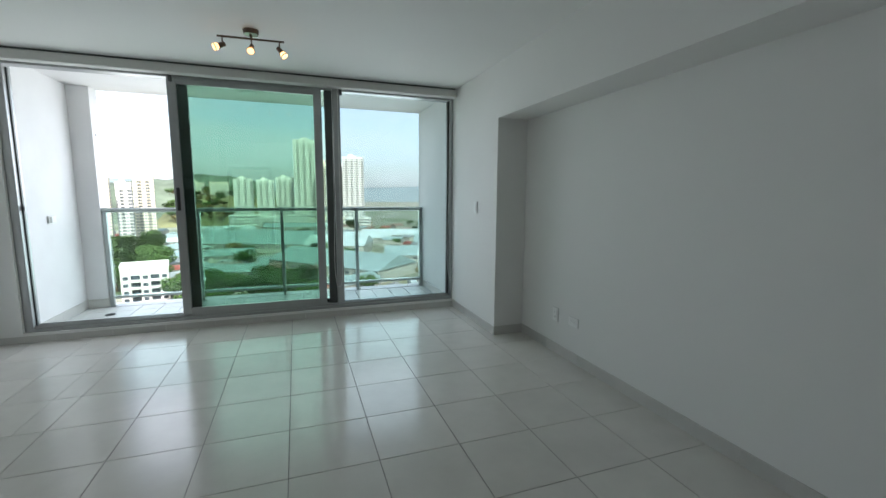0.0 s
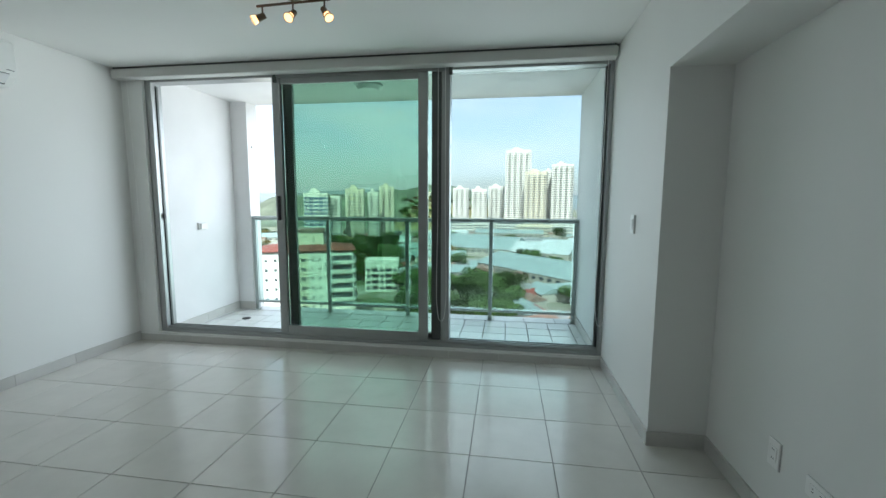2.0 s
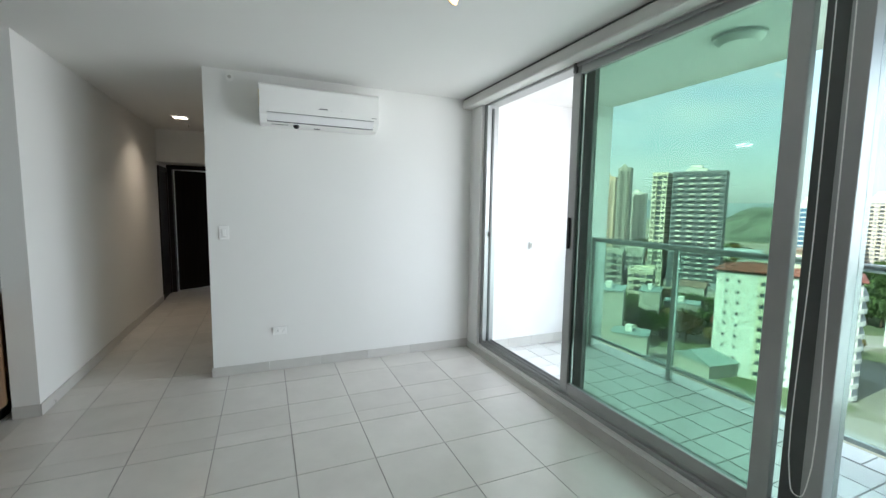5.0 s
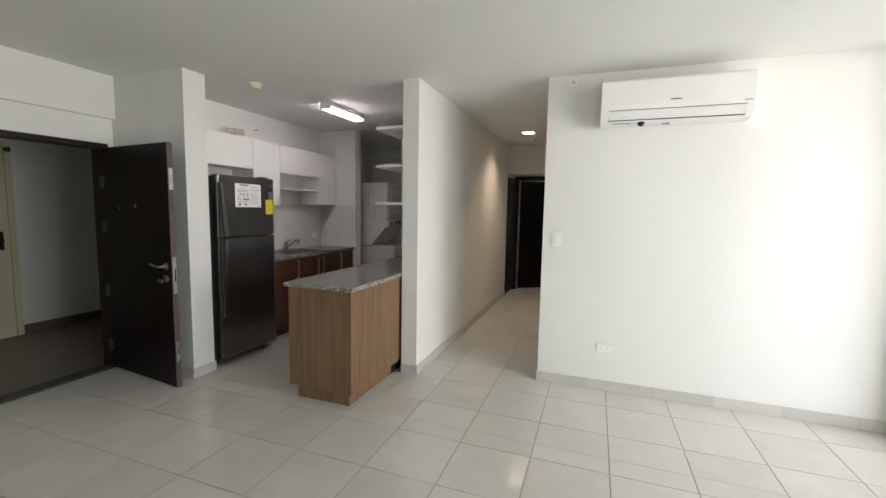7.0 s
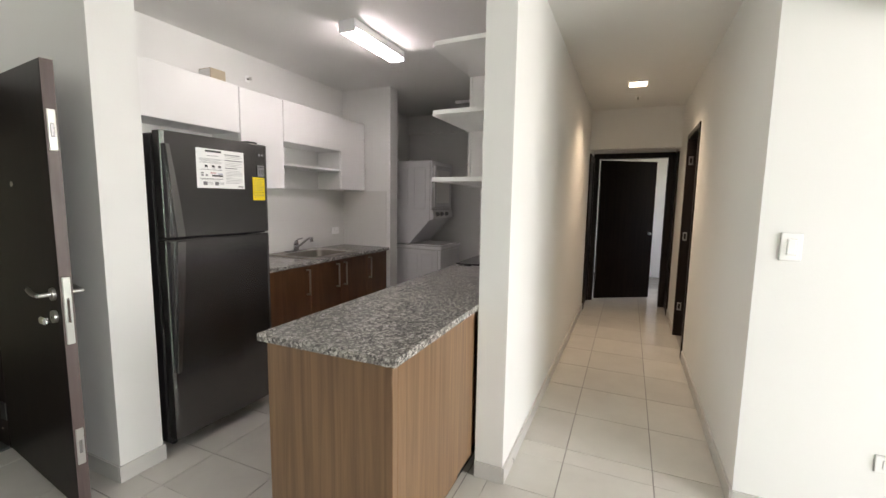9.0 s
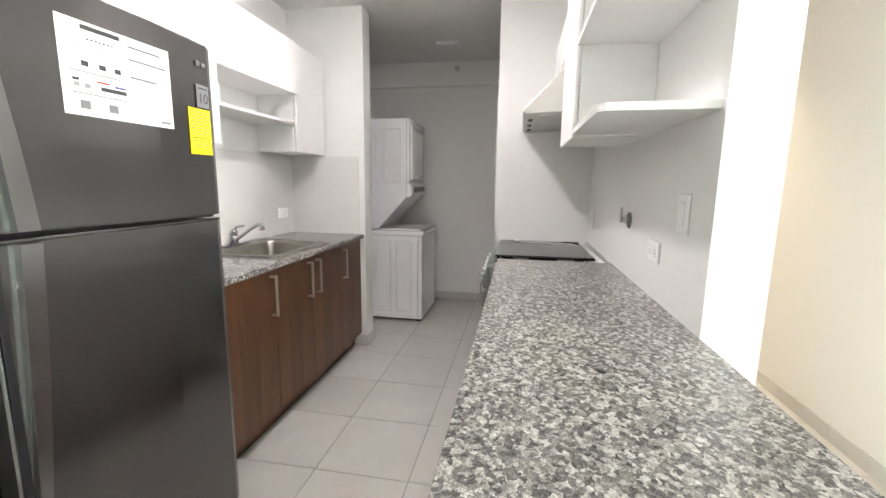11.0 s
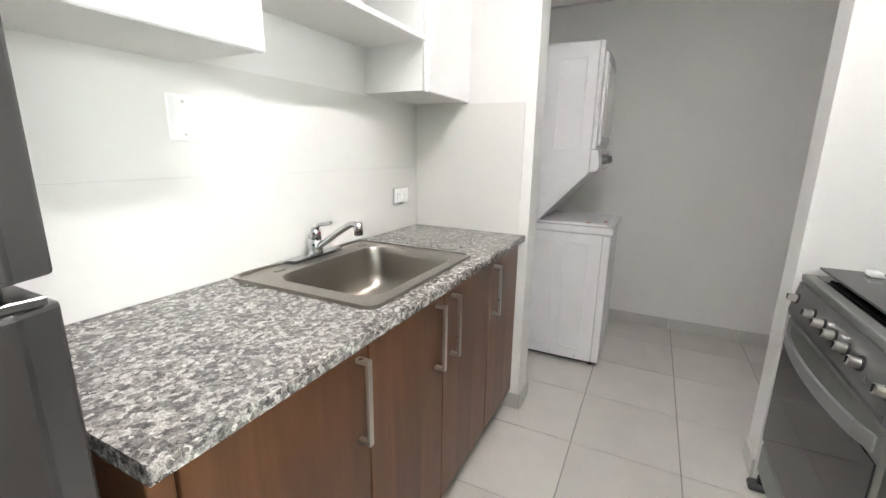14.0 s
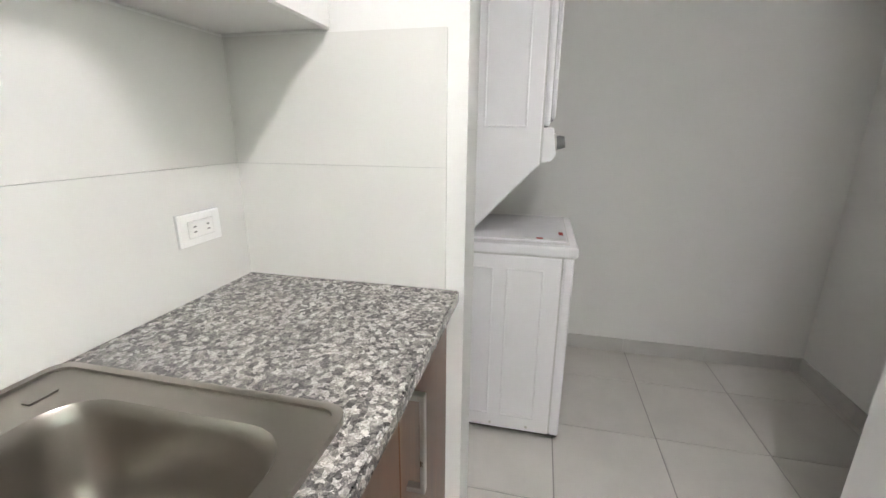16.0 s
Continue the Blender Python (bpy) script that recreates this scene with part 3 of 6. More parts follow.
def air_conditioner():
    t = thing("air_conditioner", (XA, 3.655, 2.17), "white wall-mounted split air conditioner near the ceiling", "air conditioner")
    L = Local(t)
    y0, y1 = 3.162, 4.15
    prof = [(XA, 2.19), (XA, 2.495), (XA + 0.205, 2.495), (XA + 0.235, 2.475), (XA + 0.245, 2.30), (XA + 0.235, 2.245), (XA + 0.17, 2.185), (XA + 0.05, 2.175)]
    L.prism("body", prof, "y", y0, y1, PLASTIC, bevel=0.006)
    ya, yb = y0 + 0.06, y1 - 0.05
    lv = L.prism("louver", [(XA + 0.238, 2.262), (XA + 0.245, 2.256), (XA + 0.185, 2.192), (XA + 0.176, 2.196)], "y", ya, yb, ENAMEL, "closed white air louver")
    L.tube("slot", (XA + 0.2405, ya, 2.2625), (XA + 0.2405, yb, 2.2625), 0.0022, INK_GREY, n=6, parent=lv)
    L.tube("slot", (XA + 0.190, ya, 2.1985), (XA + 0.190, yb, 2.1985), 0.0045, INK, n=6, parent=lv)
    for y in (ya, yb):
        L.tube("slot", (XA + 0.2405, y, 2.2625), (XA + 0.190, y, 2.1985), 0.0018, INK_GREY, n=6, parent=lv)
    L.box("label_strip", XA + 0.150, XA + 0.166, ya + 0.03, ya + 0.16, 2.1795, 2.1825, INK_GREY, 0.001)
    L.box("badge", XA + 0.2445, XA + 0.2475, 3.63, 3.70, 2.318, 2.326, INK_GREY, 0.001)
    L.box("badge", XA + 0.2445, XA + 0.2475, 4.08, 4.13, 2.285, 2.29, INK_GREY, 0.001)
    L.box("display", XA + 0.2445, XA + 0.2475, 3.81, 3.823, 2.318, 2.324, LAMP_OFF, 0.001)
    dome = bmesh.new()
    bmesh.ops.create_uvsphere(dome, u_segments=16, v_segments=8, radius=0.026, matrix=Matrix.Translation((0.15, 3.45 - 3.655, 0.012)))
    smooth(part("sensor", dome, BLACK, t, "black round sensor under the louver"))
    L.box("vent", XA + 0.10, XA + 0.112, 3.60, 3.65, 2.173, 2.180, ALU_DARK, 0.002)
    L.box("sticker", XA + 0.06, XA + 0.17, y0 - 0.0025, y0 - 0.0005, 2.33, 2.45, YELLOW, 0, "yellow energy sticker on the side")


air_conditioner()


def track_lamp():
    x, y = 0.607, 4.02
    t = thing("ceiling_spot_lamp", (x, y, H), "bronze ceiling bar lamp with three lit spots", "lamp")
    L = Local(t)
    L.tube("canopy", (x, y, H - 0.032), (x, y, H), 0.052, BRONZE, 0.057, n=28)
    L.tube("stem", (x, y, H - 0.06), (x, y, H - 0.03), 0.010, BRONZE)
    L.tube("bar", (x - 0.235, y + 0.012, H - 0.062), (x + 0.235, y - 0.012, H - 0.062), 0.0075, BRONZE)
    for dx, aim in ((-0.20, (-0.80, -0.28, -0.42)), (0.0, (-0.06, -0.72, -0.62)), (0.20, (0.52, -0.30, -0.72))):
        cx, cy = x + dx, y - dx * 0.05
        c = Vector((cx, cy, H - 0.122))
        L.tube("arm", (cx, cy, H - 0.062), c, 0.005, BRONZE)
        d = Vector(aim).normalized()
        L.tube("spot_head", c - d * 0.018, c + d * 0.030, 0.017, BRONZE, 0.020, n=24)
        L.tube("collar", c + d * 0.028, c + d * 0.034, 0.023, BRONZE, n=24)
        L.tube("bulb", c + d * 0.033, c + d * 0.064, 0.019, LAMP_SPOT, 0.029, n=24)
        L.tube("bulb_rim", c + d * 0.060, c + d * 0.0655, 0.0305, NICKEL, n=24)
        L.tube("lens", c + d * 0.064, c + d * 0.068, 0.027, LAMP_SPOT, 0.022, n=24)


track_lamp()


def sprinkler(at, axis, label):
    t = thing("sprinkler_head", at, label, "sprinkler")
    d = Vector(axis)
    part("plate", tube(bmesh.new(), (0, 0, 0), d * 0.006, 0.03, n=24), PLASTIC, t)
    part("nozzle", tube(bmesh.new(), d * 0.006, d * 0.035, 0.009, n=12), NICKEL, t)
    part("deflector", tube(bmesh.new(), d * 0.035, d * 0.038, 0.014, n=12), NICKEL, t)


sprinkler((XA, 2.942, 2.555), (1, 0, 0), "small white sprinkler head above the switch")


def smoke_detector(at):
    t = thing("smoke_detector", at, "round cream smoke detector on the ceiling", "detector")
    part("base", tube(bmesh.new(), (0, 0, -0.012), (0, 0, 0), 0.062, n=28), DETECTOR, t)
    part("cap", tube(bmesh.new(), (0, 0, -0.045), (0, 0, -0.012), 0.038, 0.055, n=28), DETECTOR, t)


smoke_detector((-1.185, 0.19, H))


# ---- entrance ----
def entrance():
    f = thing("door_frame_1", (-0.13, YE - 0.05, 0), "dark-stained entrance door frame with steel hinges", "door frame", kind="structure")
    L = Local(f)
    j = L.box("jamb", -0.60, -0.555, YE - 0.15, YE + 0.012, 0, 2.03, DARK_FRAME)
    L.box("jamb", 0.30, 0.34, YE - 0.15, YE + 0.012, 0, 2.03, DARK_FRAME)
    L.box("head", -0.555, 0.30, YE - 0.15, YE + 0.012, 1.985, 2.03, DARK_FRAME)
    L.box("threshold", -0.555, 0.30, YE - 0.15, YE + 0.01, -0.003, 0.012, ALU_DARK)
    for z in (0.22, 0.72, 1.30, 1.70):
        L.box("hinge", -0.556, -0.549, YE - 0.05, YE + 0.008, z - 0.05, z + 0.05, ALU_DARK, 0.001)
    d = thing("door_1", (-0.556, YE + 0.012, 0.008), "dark-stained entrance door standing open with nickel lever", "door", rz=83.5, kind="structure")
    W, TH, HD = 0.925, 0.045, 1.985
    leaf = part("leaf", box(bmesh.new(), 0, W, 0, TH, 0, HD, 0.003), DARK_DOOR, d)
    part("edge_band", box(bmesh.new(), W, W + 0.004, 0.001, TH - 0.001, 0.001, HD - 0.001), DOOR_EDGE, d)
    for z, h in ((1.70, 0.085), (0.93, 0.15), (0.30, 0.085)):
        p = part("strike_plate", box(bmesh.new(), W + 0.0035, W + 0.0075, 0.008, TH - 0.008, z - h, z + h, 0.003), NICKEL, d, "nickel lock plate on the door edge")
        part("bolt", box(bmesh.new(), W + 0.006, W + 0.012, 0.016, TH - 0.016, z - h * 0.35, z + h * 0.35, 0.002), CHROME, p)
    for s, y in ((-1, 0.0), (1, TH)):
        r = part("rose", tube(bmesh.new(), (W - 0.065, y, 1.0), (W - 0.065, y + s * 0.012, 1.0), 0.028, n=24), NICKEL, d)
        hb = bmesh.new()
        tube(hb, (W - 0.065, y, 1.0), (W - 0.065, y + s * 0.055, 1.0), 0.010)
        part("neck", hb, NICKEL, r)
        sweep("lever", [(W - 0.065, y + s * 0.052, 1.0), (W - 0.12, y + s * 0.056, 1.002), (W - 0.195, y + s * 0.05, 1.012)], 0.010, NICKEL, r)
        part("lock_rose", tube(bmesh.new(), (W - 0.065, y, 0.90), (W - 0.065, y + s * 0.014, 0.90), 0.028, n=24), NICKEL, d)
    part("thumb_turn", box(bmesh.new(), W - 0.125, W - 0.062, -0.045, -0.022, 0.865, 0.90, 0.008), CHROME, d)
    part("viewer", tube(bmesh.new(), (W * 0.5, -0.004, 1.48), (W * 0.5, 0.0, 1.48), 0.012, n=16), NICKEL, d)
    part("bolt_cap", tube(bmesh.new(), (W * 0.24, -0.003, 1.46), (W * 0.24, 0.0, 1.46), 0.007, n=12), NICKEL, d)
    # the neighbour's door in the lobby
    n = thing("door_2", (-0.36, -2.95, 0), "pale cream lobby door with a black handle", "door", kind="structure")
    N = Local(n)
    N.box("leaf", -0.76, 0.14, -2.95, -2.91, 0, 2.05, CREAM)
    N.box("casing", -0.82, -0.76, -2.95, -2.895, 0, 2.10, CREAM)
    N.box("casing", 0.14, 0.20, -2.95, -2.895, 0, 2.10, CREAM)
    N.box("casing", -0.82, 0.20, -2.95, -2.895, 2.05, 2.10, CREAM)
    hp = N.box("handle_plate", -0.71, -0.66, -2.91, -2.90, 0.98, 1.18, BLACK, 0.006)
    N.box("lever", -0.70, -0.56, -2.87, -2.855, 1.07, 1.09, BLACK, 0.006, parent=hp)


entrance()


# ---- hall ----
def hall():
    f = thing("door_frame_2", (XE, 2.215, 0), "dark-stained door frame at the end of the hall", "door frame", kind="structure")
    L = Local(f)
    L.box("casing", XE - 0.13, XE + 0.015, 1.70, 1.775, 0, 2.10, DARK_FRAME)
    L.box("casing", XE - 0.13, XE + 0.015, 2.655, 2.735, 0, 2.10, DARK_FRAME)
    L.box("casing", XE - 0.13, XE + 0.015, 1.70, 2.735, 2.07, 2.14, DARK_FRAME)
    d = thing("door_3", (XE - 0.13, 1.785, 0.012), "dark-stained bedroom door standing ajar", "door", rz=122, kind="structure")
    part("leaf", box(bmesh.new(), 0, 0.88, -0.04, 0, 0, 2.05, 0.003), DARK_DOOR, d)
    for yy in (-0.075, 0.035):
        part("knob", tube(bmesh.new(), (0.82, min(yy, -0.02), 0.98), (0.82, max(yy, -0.02), 0.98), 0.018, 0.026, n=18), NICKEL, d)
    g = thing("door_4", (-5.72, YH0, 0), "dark-stained door set in the side of the hall", "door", kind="structure")
    G = Local(g)
    G.box("casing", -5.43, -5.36, YH0 - 0.02, YH0 + 0.02, 0, 2.08, DARK_FRAME)
    G.box("casing", -5.985, -5.93, YH0 - 0.02, YH0 + 0.02, 0, 2.08, DARK_FRAME)
    G.box("casing", -5.93, -5.43, YH0 - 0.02, YH0 + 0.02, 2.01, 2.08, DARK_FRAME)
    G.box("leaf", -5.93, -5.43, YH0 - 0.02, YH0 + 0.006, 0.005, 2.01, DARK_DOOR)
    b = thing("door_frame_3", (-4.2, YH1, 0), "dark-stained bathroom door frame with steel hinges", "door frame", kind="structure")
    B = Local(b)
    for a, c in ((-3.86, -3.905), (-4.70, -4.655)):
        jm = B.box("jamb", a, c, YH1 - 0.012, YH1 + 0.15, 0, 2.17, DARK_FRAME)
        if a > -4:
            for z in (0.40, 1.13, 1.92):
                B.box("hinge", c - 0.004, c, YH1 + 0.06, YH1 + 0.13, z - 0.05, z + 0.05, NICKEL, 0.001, parent=jm)
        else:
            for z in (0.33, 1.10, 1.90):
                p = B.box("strike_plate", c, c + 0.003, YH1 + 0.01, YH1 + 0.05, z - 0.045, z + 0.045, NICKEL, 0.001, parent=jm)
                B.box("strike_hole", c + 0.0025, c + 0.0045, YH1 + 0.02, YH1 + 0.04, z - 0.028, z + 0.028, DARK_FRAME, 0, parent=jm)
    B.box("head", -4.655, -3.905, YH1 - 0.012, YH1 + 0.15, 2.12, 2.17, DARK_FRAME)
    o = thing("door_5", (-3.91, YH1 + 0.15, 0.01), "dark-stained bathroom door opened inwards", "door", rz=97, kind="structure")
    part("leaf", box(bmesh.new(), 0, 0.76, 0, 0.04, 0, 2.10, 0.003), DARK_DOOR, o)
    part("knob", tube(bmesh.new(), (0.70, -0.05, 0.98), (0.70, 0.09, 0.98), 0.024, n=18), NICKEL, o)
    q = thing("door_6", (-5.72, YH1, 0), "dark-stained closed door at the end of the hall", "door", kind="structure")
    Q = Local(q)
    Q.box("casing", -5.60, -5.545, YH1 - 0.02, YH1 + 0.02, 0, 2.10, DARK_FRAME)
    Q.box("casing", -5.60, -5.985, YH1 - 0.02, YH1 + 0.02, 2.04, 2.10, DARK_FRAME)
    Q.box("leaf", -5.985, -5.60, YH1 - 0.012, YH1 + 0.005, 0.005, 2.04, DARK_DOOR)
    l = thing("hall_ceiling_lamp", (-4.16, 2.212, H), "small square lit ceiling lamp in the hall", "lamp")
    K = Local(l)
    K.box("frame", -4.25, -4.07, 2.122, 2.302, H - 0.016, H, PLASTIC, 0.003)
    K.box("diffuser", -4.235, -4.085, 2.137, 2.287, H - 0.020, H - 0.014, LAMP_HALL, 0)
    beam = bpy.data.lights.new("hall_lamp_light", 'AREA')
    beam.size, beam.energy, beam.spread, beam.color = 0.15, 0.85, radians(116), (1.0, 0.82, 0.60)
    new("hall_lamp_light", beam).matrix_world = look((-4.16, 2.212, H - 0.024), (-4.16, 2.2121, H - 1.0))
    sprinkler((-4.75, 2.222, H), (0, 0, -1), "small sprinkler head in the hall ceiling")


hall()

# ---- kitchen ----
def bar_handle(parent, a, b, out, material=NICKEL):
    """A flat bar pull between two ends, standing off its door towards out."""
    a, b, out = Vector(a), Vector(b), Vector(out)
    u = (b - a).normalized()
    bm = bmesh.new()
    w = u.cross(out).normalized()
    def slab(p, q, r, thick, wide):
        m = (Vector(p) + Vector(q)) / 2
        half = [abs(x) for x in ((Vector(q) - Vector(p)) / 2 + w * wide + r * thick)]
        box(bm, m.x - half[0], m.x + half[0], m.y - half[1], m.y + half[1], m.z - half[2], m.z + half[2], 0.0018)
    n = out.normalized()
    slab(a + out, b + out, n, 0.0045, 0.0085)
    for e, s in ((a, 1), (b, -1)):
        slab(e + u * s * 0.006, e + u * s * 0.006 + out, u, 0.006, 0.0085)
    return part("handle", bm, material, parent, "satin nickel bar handle")


def refrigerator():
    x0, x1 = -1.622, -0.928
    t = thing("refrigerator", (-1.295, -0.40, 0), "tall dark steel top-freezer refrigerator with paper labels", "refrigerator")
    L = Local(t)
    L.box("body", x0 + 0.004, x1 - 0.004, -0.745, -0.115, 0.03, 1.775, FRIDGE_SIDE, 0.008)
    L.box("gasket", x0 + 0.012, x1 - 0.012, -0.116, -0.094, 0.07, 1.77, BLACK, 0)
    def door(name, z0, z1):
        out = [(x0, -0.095), (x1, -0.095), (x1, -0.040), (x1 - 0.02, -0.030), (x0 + 0.25, -0.013), (x0 + 0.03, -0.017), (x0, -0.030)]
        return L.prism(name, out, "z", z0, z1, FRIDGE, bevel=0.004)
    fz = door("freezer_door", 1.220, 1.785)
    fr = door("fridge_door", 0.075, 1.200)
    L.box("trim", x0 + 0.01, x1 - 0.01, -0.09, -0.022, 1.2005, 1.2075, FRIDGE, 0.001, "bright trim along the fridge door's top")
    L.box("hinge_cover", x0 + 0.03, x0 + 0.11, -0.10, -0.03, 1.2110, 1.219, BLACK, 0.002)
    L.box("hinge_cover", x0 + 0.05, x0 + 0.13, -0.13, -0.05, 1.785, 1.801, BLACK, 0.003)
    # crescent grips: a broad bright bar beside a flat black piece, the finger recess's shade
    for p, z0, z1, low, high in ((fz, 1.224, 1.715, 0.052, 0.016), (fr, 0.47, 1.196, 0.014, 0.052)):
        rows = 12
        near, far = [], []
        for i in range(rows + 1):
            f = i / rows
            off = low + (high - low) * f
            wide = 0.018 + 0.026 * math.sin(math.pi * (0.5 * f if p is fr else 0.5 * (1 - f)))
            near.append((x1 - off, z0 + (z1 - z0) * f))
            far.append((x1 - off - wide, z0 + (z1 - z0) * f))
        L.prism("handle", near + far[::-1], "y", -0.040, -0.010, FRIDGE_HANDLE, "curved bright steel grip", parent=p)
        L.prism("recess_shade", [(x1 - 0.006, z0)] + near + [(x1 - 0.006, z1)], "y", -0.050, -0.0300, BLACK, parent=p)
    for x in (x0 + 0.06, x1 - 0.06):
        L.tube("foot", (x, -0.16, 0), (x, -0.16, 0.04), 0.018, BLACK, n=12)
        L.tube("foot", (x, -0.68, 0), (x, -0.68, 0.04), 0.018, BLACK, n=12)
    # labels on the freezer door, which bows a little
    def front(x):
        s = min(1.0, max(0.0, (x - (x0 + 0.25)) / (x1 - 0.02 - x0 - 0.25)))
        return -0.013 - 0.017 * s if x > x0 + 0.25 else -0.013
    def slip(name, xa, xb, za, zb, mat, lift=0.0012, label="", parent=None):
        o = t.matrix_basis.translation
        bm = bmesh.new()
        q = [(xa, za), (xb, za), (xb, zb), (xa, zb)]
        lo = [bm.verts.new((x - o.x, front(x) + lift - o.y, z)) for x, z in q]
        hi = [bm.verts.new((x - o.x, front(x) + lift + 0.0006 - o.y, z)) for x, z in q]
        bm.faces.new(hi)
        for i in range(4):
            bm.faces.new((lo[i], lo[(i + 1) % 4], hi[(i + 1) % 4], hi[i]))
        return part(name, bm, mat, parent or fz, label)
    pa = slip("paper_sheet", -1.4250, -1.1160, 1.4930, 1.7170, PAPER, label="white printed feature sheet taped to the freezer door")

    def printed(u0, u1, v0, v1, mat):
        """A printed patch on the sheet: u from its left, v from its top, as shares of its size."""
        slip("print", -1.116 - 0.309 * u1, -1.116 - 0.309 * u0, 1.717 - 0.224 * v1, 1.717 - 0.224 * v0, mat, 0.002, parent=pa)
    printed(0.18, 0.50, 0.035, 0.085, INK)
    for i in range(7):
        printed(0.22 + i * 0.033, 0.238 + i * 0.033, 0.165, 0.182, INK)
    for i, v in enumerate((0.25, 0.275, 0.30, 0.33, 0.355)):
        printed(0.06, 0.52 - 0.05 * (i % 3), v, v + 0.009, INK_PALE)
    for u in (0.16, 0.30, 0.43):
        printed(u, u + 0.055, 0.415, 0.47, INK)
        printed(u, u + 0.07, 0.485, 0.493, INK_PALE)
    printed(0.06, 0.50, 0.525, 0.537, INK_GREY)
    printed(0.08, 0.13, 0.605, 0.635, INK)
    for u in (0.085, 0.17):
        printed(u, u + 0.045, 0.65, 0.70, INK_PALE)
    printed(0.27, 0.38, 0.600, 0.620, INK_RED)
    printed(0.42, 0.52, 0.615, 0.635, INK_BLUE)
    printed(0.30, 0.52, 0.655, 0.70, INK)
    printed(0.06, 0.52, 0.755, 0.768, INK_GREY)
    printed(0.06, 0.46, 0.785, 0.793, INK_PALE)
    for u in (0.12, 0.35):
        printed(u, u + 0.08, 0.835, 0.925, INK_GREY)
        for v in (0.845, 0.87, 0.895):
            printed(u + 0.095, u + 0.19, v, v + 0.008, INK_PALE)
    for v, u in ((0.10, 0.90), (0.245, 0.95), (0.45, 0.83)):
        printed(0.57, u, v, v + 0.022, INK_GREY)
    for i in range(18):
        v = 0.15 + i * 0.041
        if min(abs(v - h) for h in (0.10, 0.25, 0.46)) > 0.024:
            printed(0.58, 0.95 - 0.06 * (i % 4 == 1) - 0.17 * (i % 5 == 3), v, v + 0.009, INK_PALE)
    printed(0.85, 0.965, 0.925, 0.955, INK_GREY)
    ye = slip("energy_sticker", -1.584, -1.488, 1.424, 1.572, YELLOW, label="yellow energy sticker with fine print")
    for i in range(12):
        slip("print", -1.577 + 0.012 * (i % 4 == 3), -1.495, 1.560 - i * 0.0105, 1.5622 - i * 0.0105, INK_GREY if i != 8 else INK, 0.002, parent=ye)
    gl = slip("warranty_label", -1.583, -1.529, 1.577, 1.650, INK_GREY, label="grey label with the number 10")
    cu = bpy.data.curves.new("number", 'FONT')
    cu.body, cu.size, cu.extrude, cu.align_x = "10", 0.044, 0.0003, 'CENTER'
    temp = bpy.data.objects.new("number", cu)
    me = bpy.data.meshes.new_from_object(temp)
    bpy.data.objects.remove(temp)
    me.materials.append(INK)
    num = new("number", me)
    num.parent = gl
    o = t.matrix_basis.translation
    num.matrix_basis = pose(-1.556 - o.x, -0.0098 - o.y, 1.592, 90, 0, 180)
    slip("print", -1.575, -1.538, 1.636, 1.641, INK, 0.002, parent=gl)
    slip("logo", -1.553, -1.536, 1.708, 1.725, INK_GREY, label="small round silver maker's mark")
    slip("logo", -1.576, -1.560, 1.710, 1.722, INK_GREY)


refrigerator()


def base_cabinet(x0, x1, handle_x, group):
    """One sink-side unit: body, front and bar handle."""
    t = thing("base_cabinet", ((x0 + x1) / 2, -0.46, 0.10), "walnut base cabinet under the granite sink counter", "cabinet", group)
    L = Local(t)
    L.box("body", x0 + 0.001, x1 - 0.001, -0.75, -0.212, 0.10, 0.735, BROWN, 0)
    L.box("top_rail", x0 + 0.001, x1 - 0.001, -0.226, -0.212, 0.735, 0.895, BROWN, 0)
    d = L.box("door", x0 + 0.0015, x1 - 0.0015, -0.210, -0.192, 0.105, 0.890, BROWN, 0.002)
    o = t.matrix_basis.translation
    bar_handle(d, Vector((handle_x, -0.192, 0.645)) - o, Vector((handle_x, -0.192, 0.862)) - o, (0, 0.032, 0))
    return t


for a, b, h in ((-2.205, -1.765, -2.163), (-2.600, -2.205, -2.546), (-3.020, -2.600, -2.654), (-3.405, -3.020, -3.062)):
    base_cabinet(a, b, h, "cabinets under the sink")
ep = thing("cabinet_end_panel", (-1.74, -0.46, 0.0), "dark walnut end panel beside the refrigerator", "panel")
Local(ep).box("panel", -1.763, -1.725, -0.75, -0.195, 0.0, 0.895, BROWN, 0.002)
kp = thing("plinth", (-2.58, -0.27, 0), "dark walnut plinth under the sink cabinets", "plinth")
Local(kp).box("board", -3.405, -1.765, -0.30, -0.252, 0.0, 0.10, BROWN, 0.002)


def rounded(cx, cy, hx, hy, r, n=6):
    pts = []
    for sx, sy, a0 in ((1, 1, 0), (-1, 1, 90), (-1, -1, 180), (1, -1, 270)):
        for i in range(n + 1):
            a = radians(a0 + 90 * i / n)
            pts.append((cx + sx * (hx - r) + r * math.cos(a), cy + sy * (hy - r) + r * math.sin(a)))
    return pts


def ring_plate(bm, outer, inner, z0, z1):
    """A slab with an opening; outer and inner have the same number of corners."""
    n = len(outer)
    rings = [[bm.verts.new((x, y, z)) for x, y in o] for o, z in ((outer, z1), (inner, z1), (inner, z0), (outer, z0))]
    for a, b in zip(rings, rings[1:] + rings[:1]):
        for i in range(n):
            j = (i + 1) % n
            bm.faces.new((a[i], a[j], b[j], b[i]))
    return bm


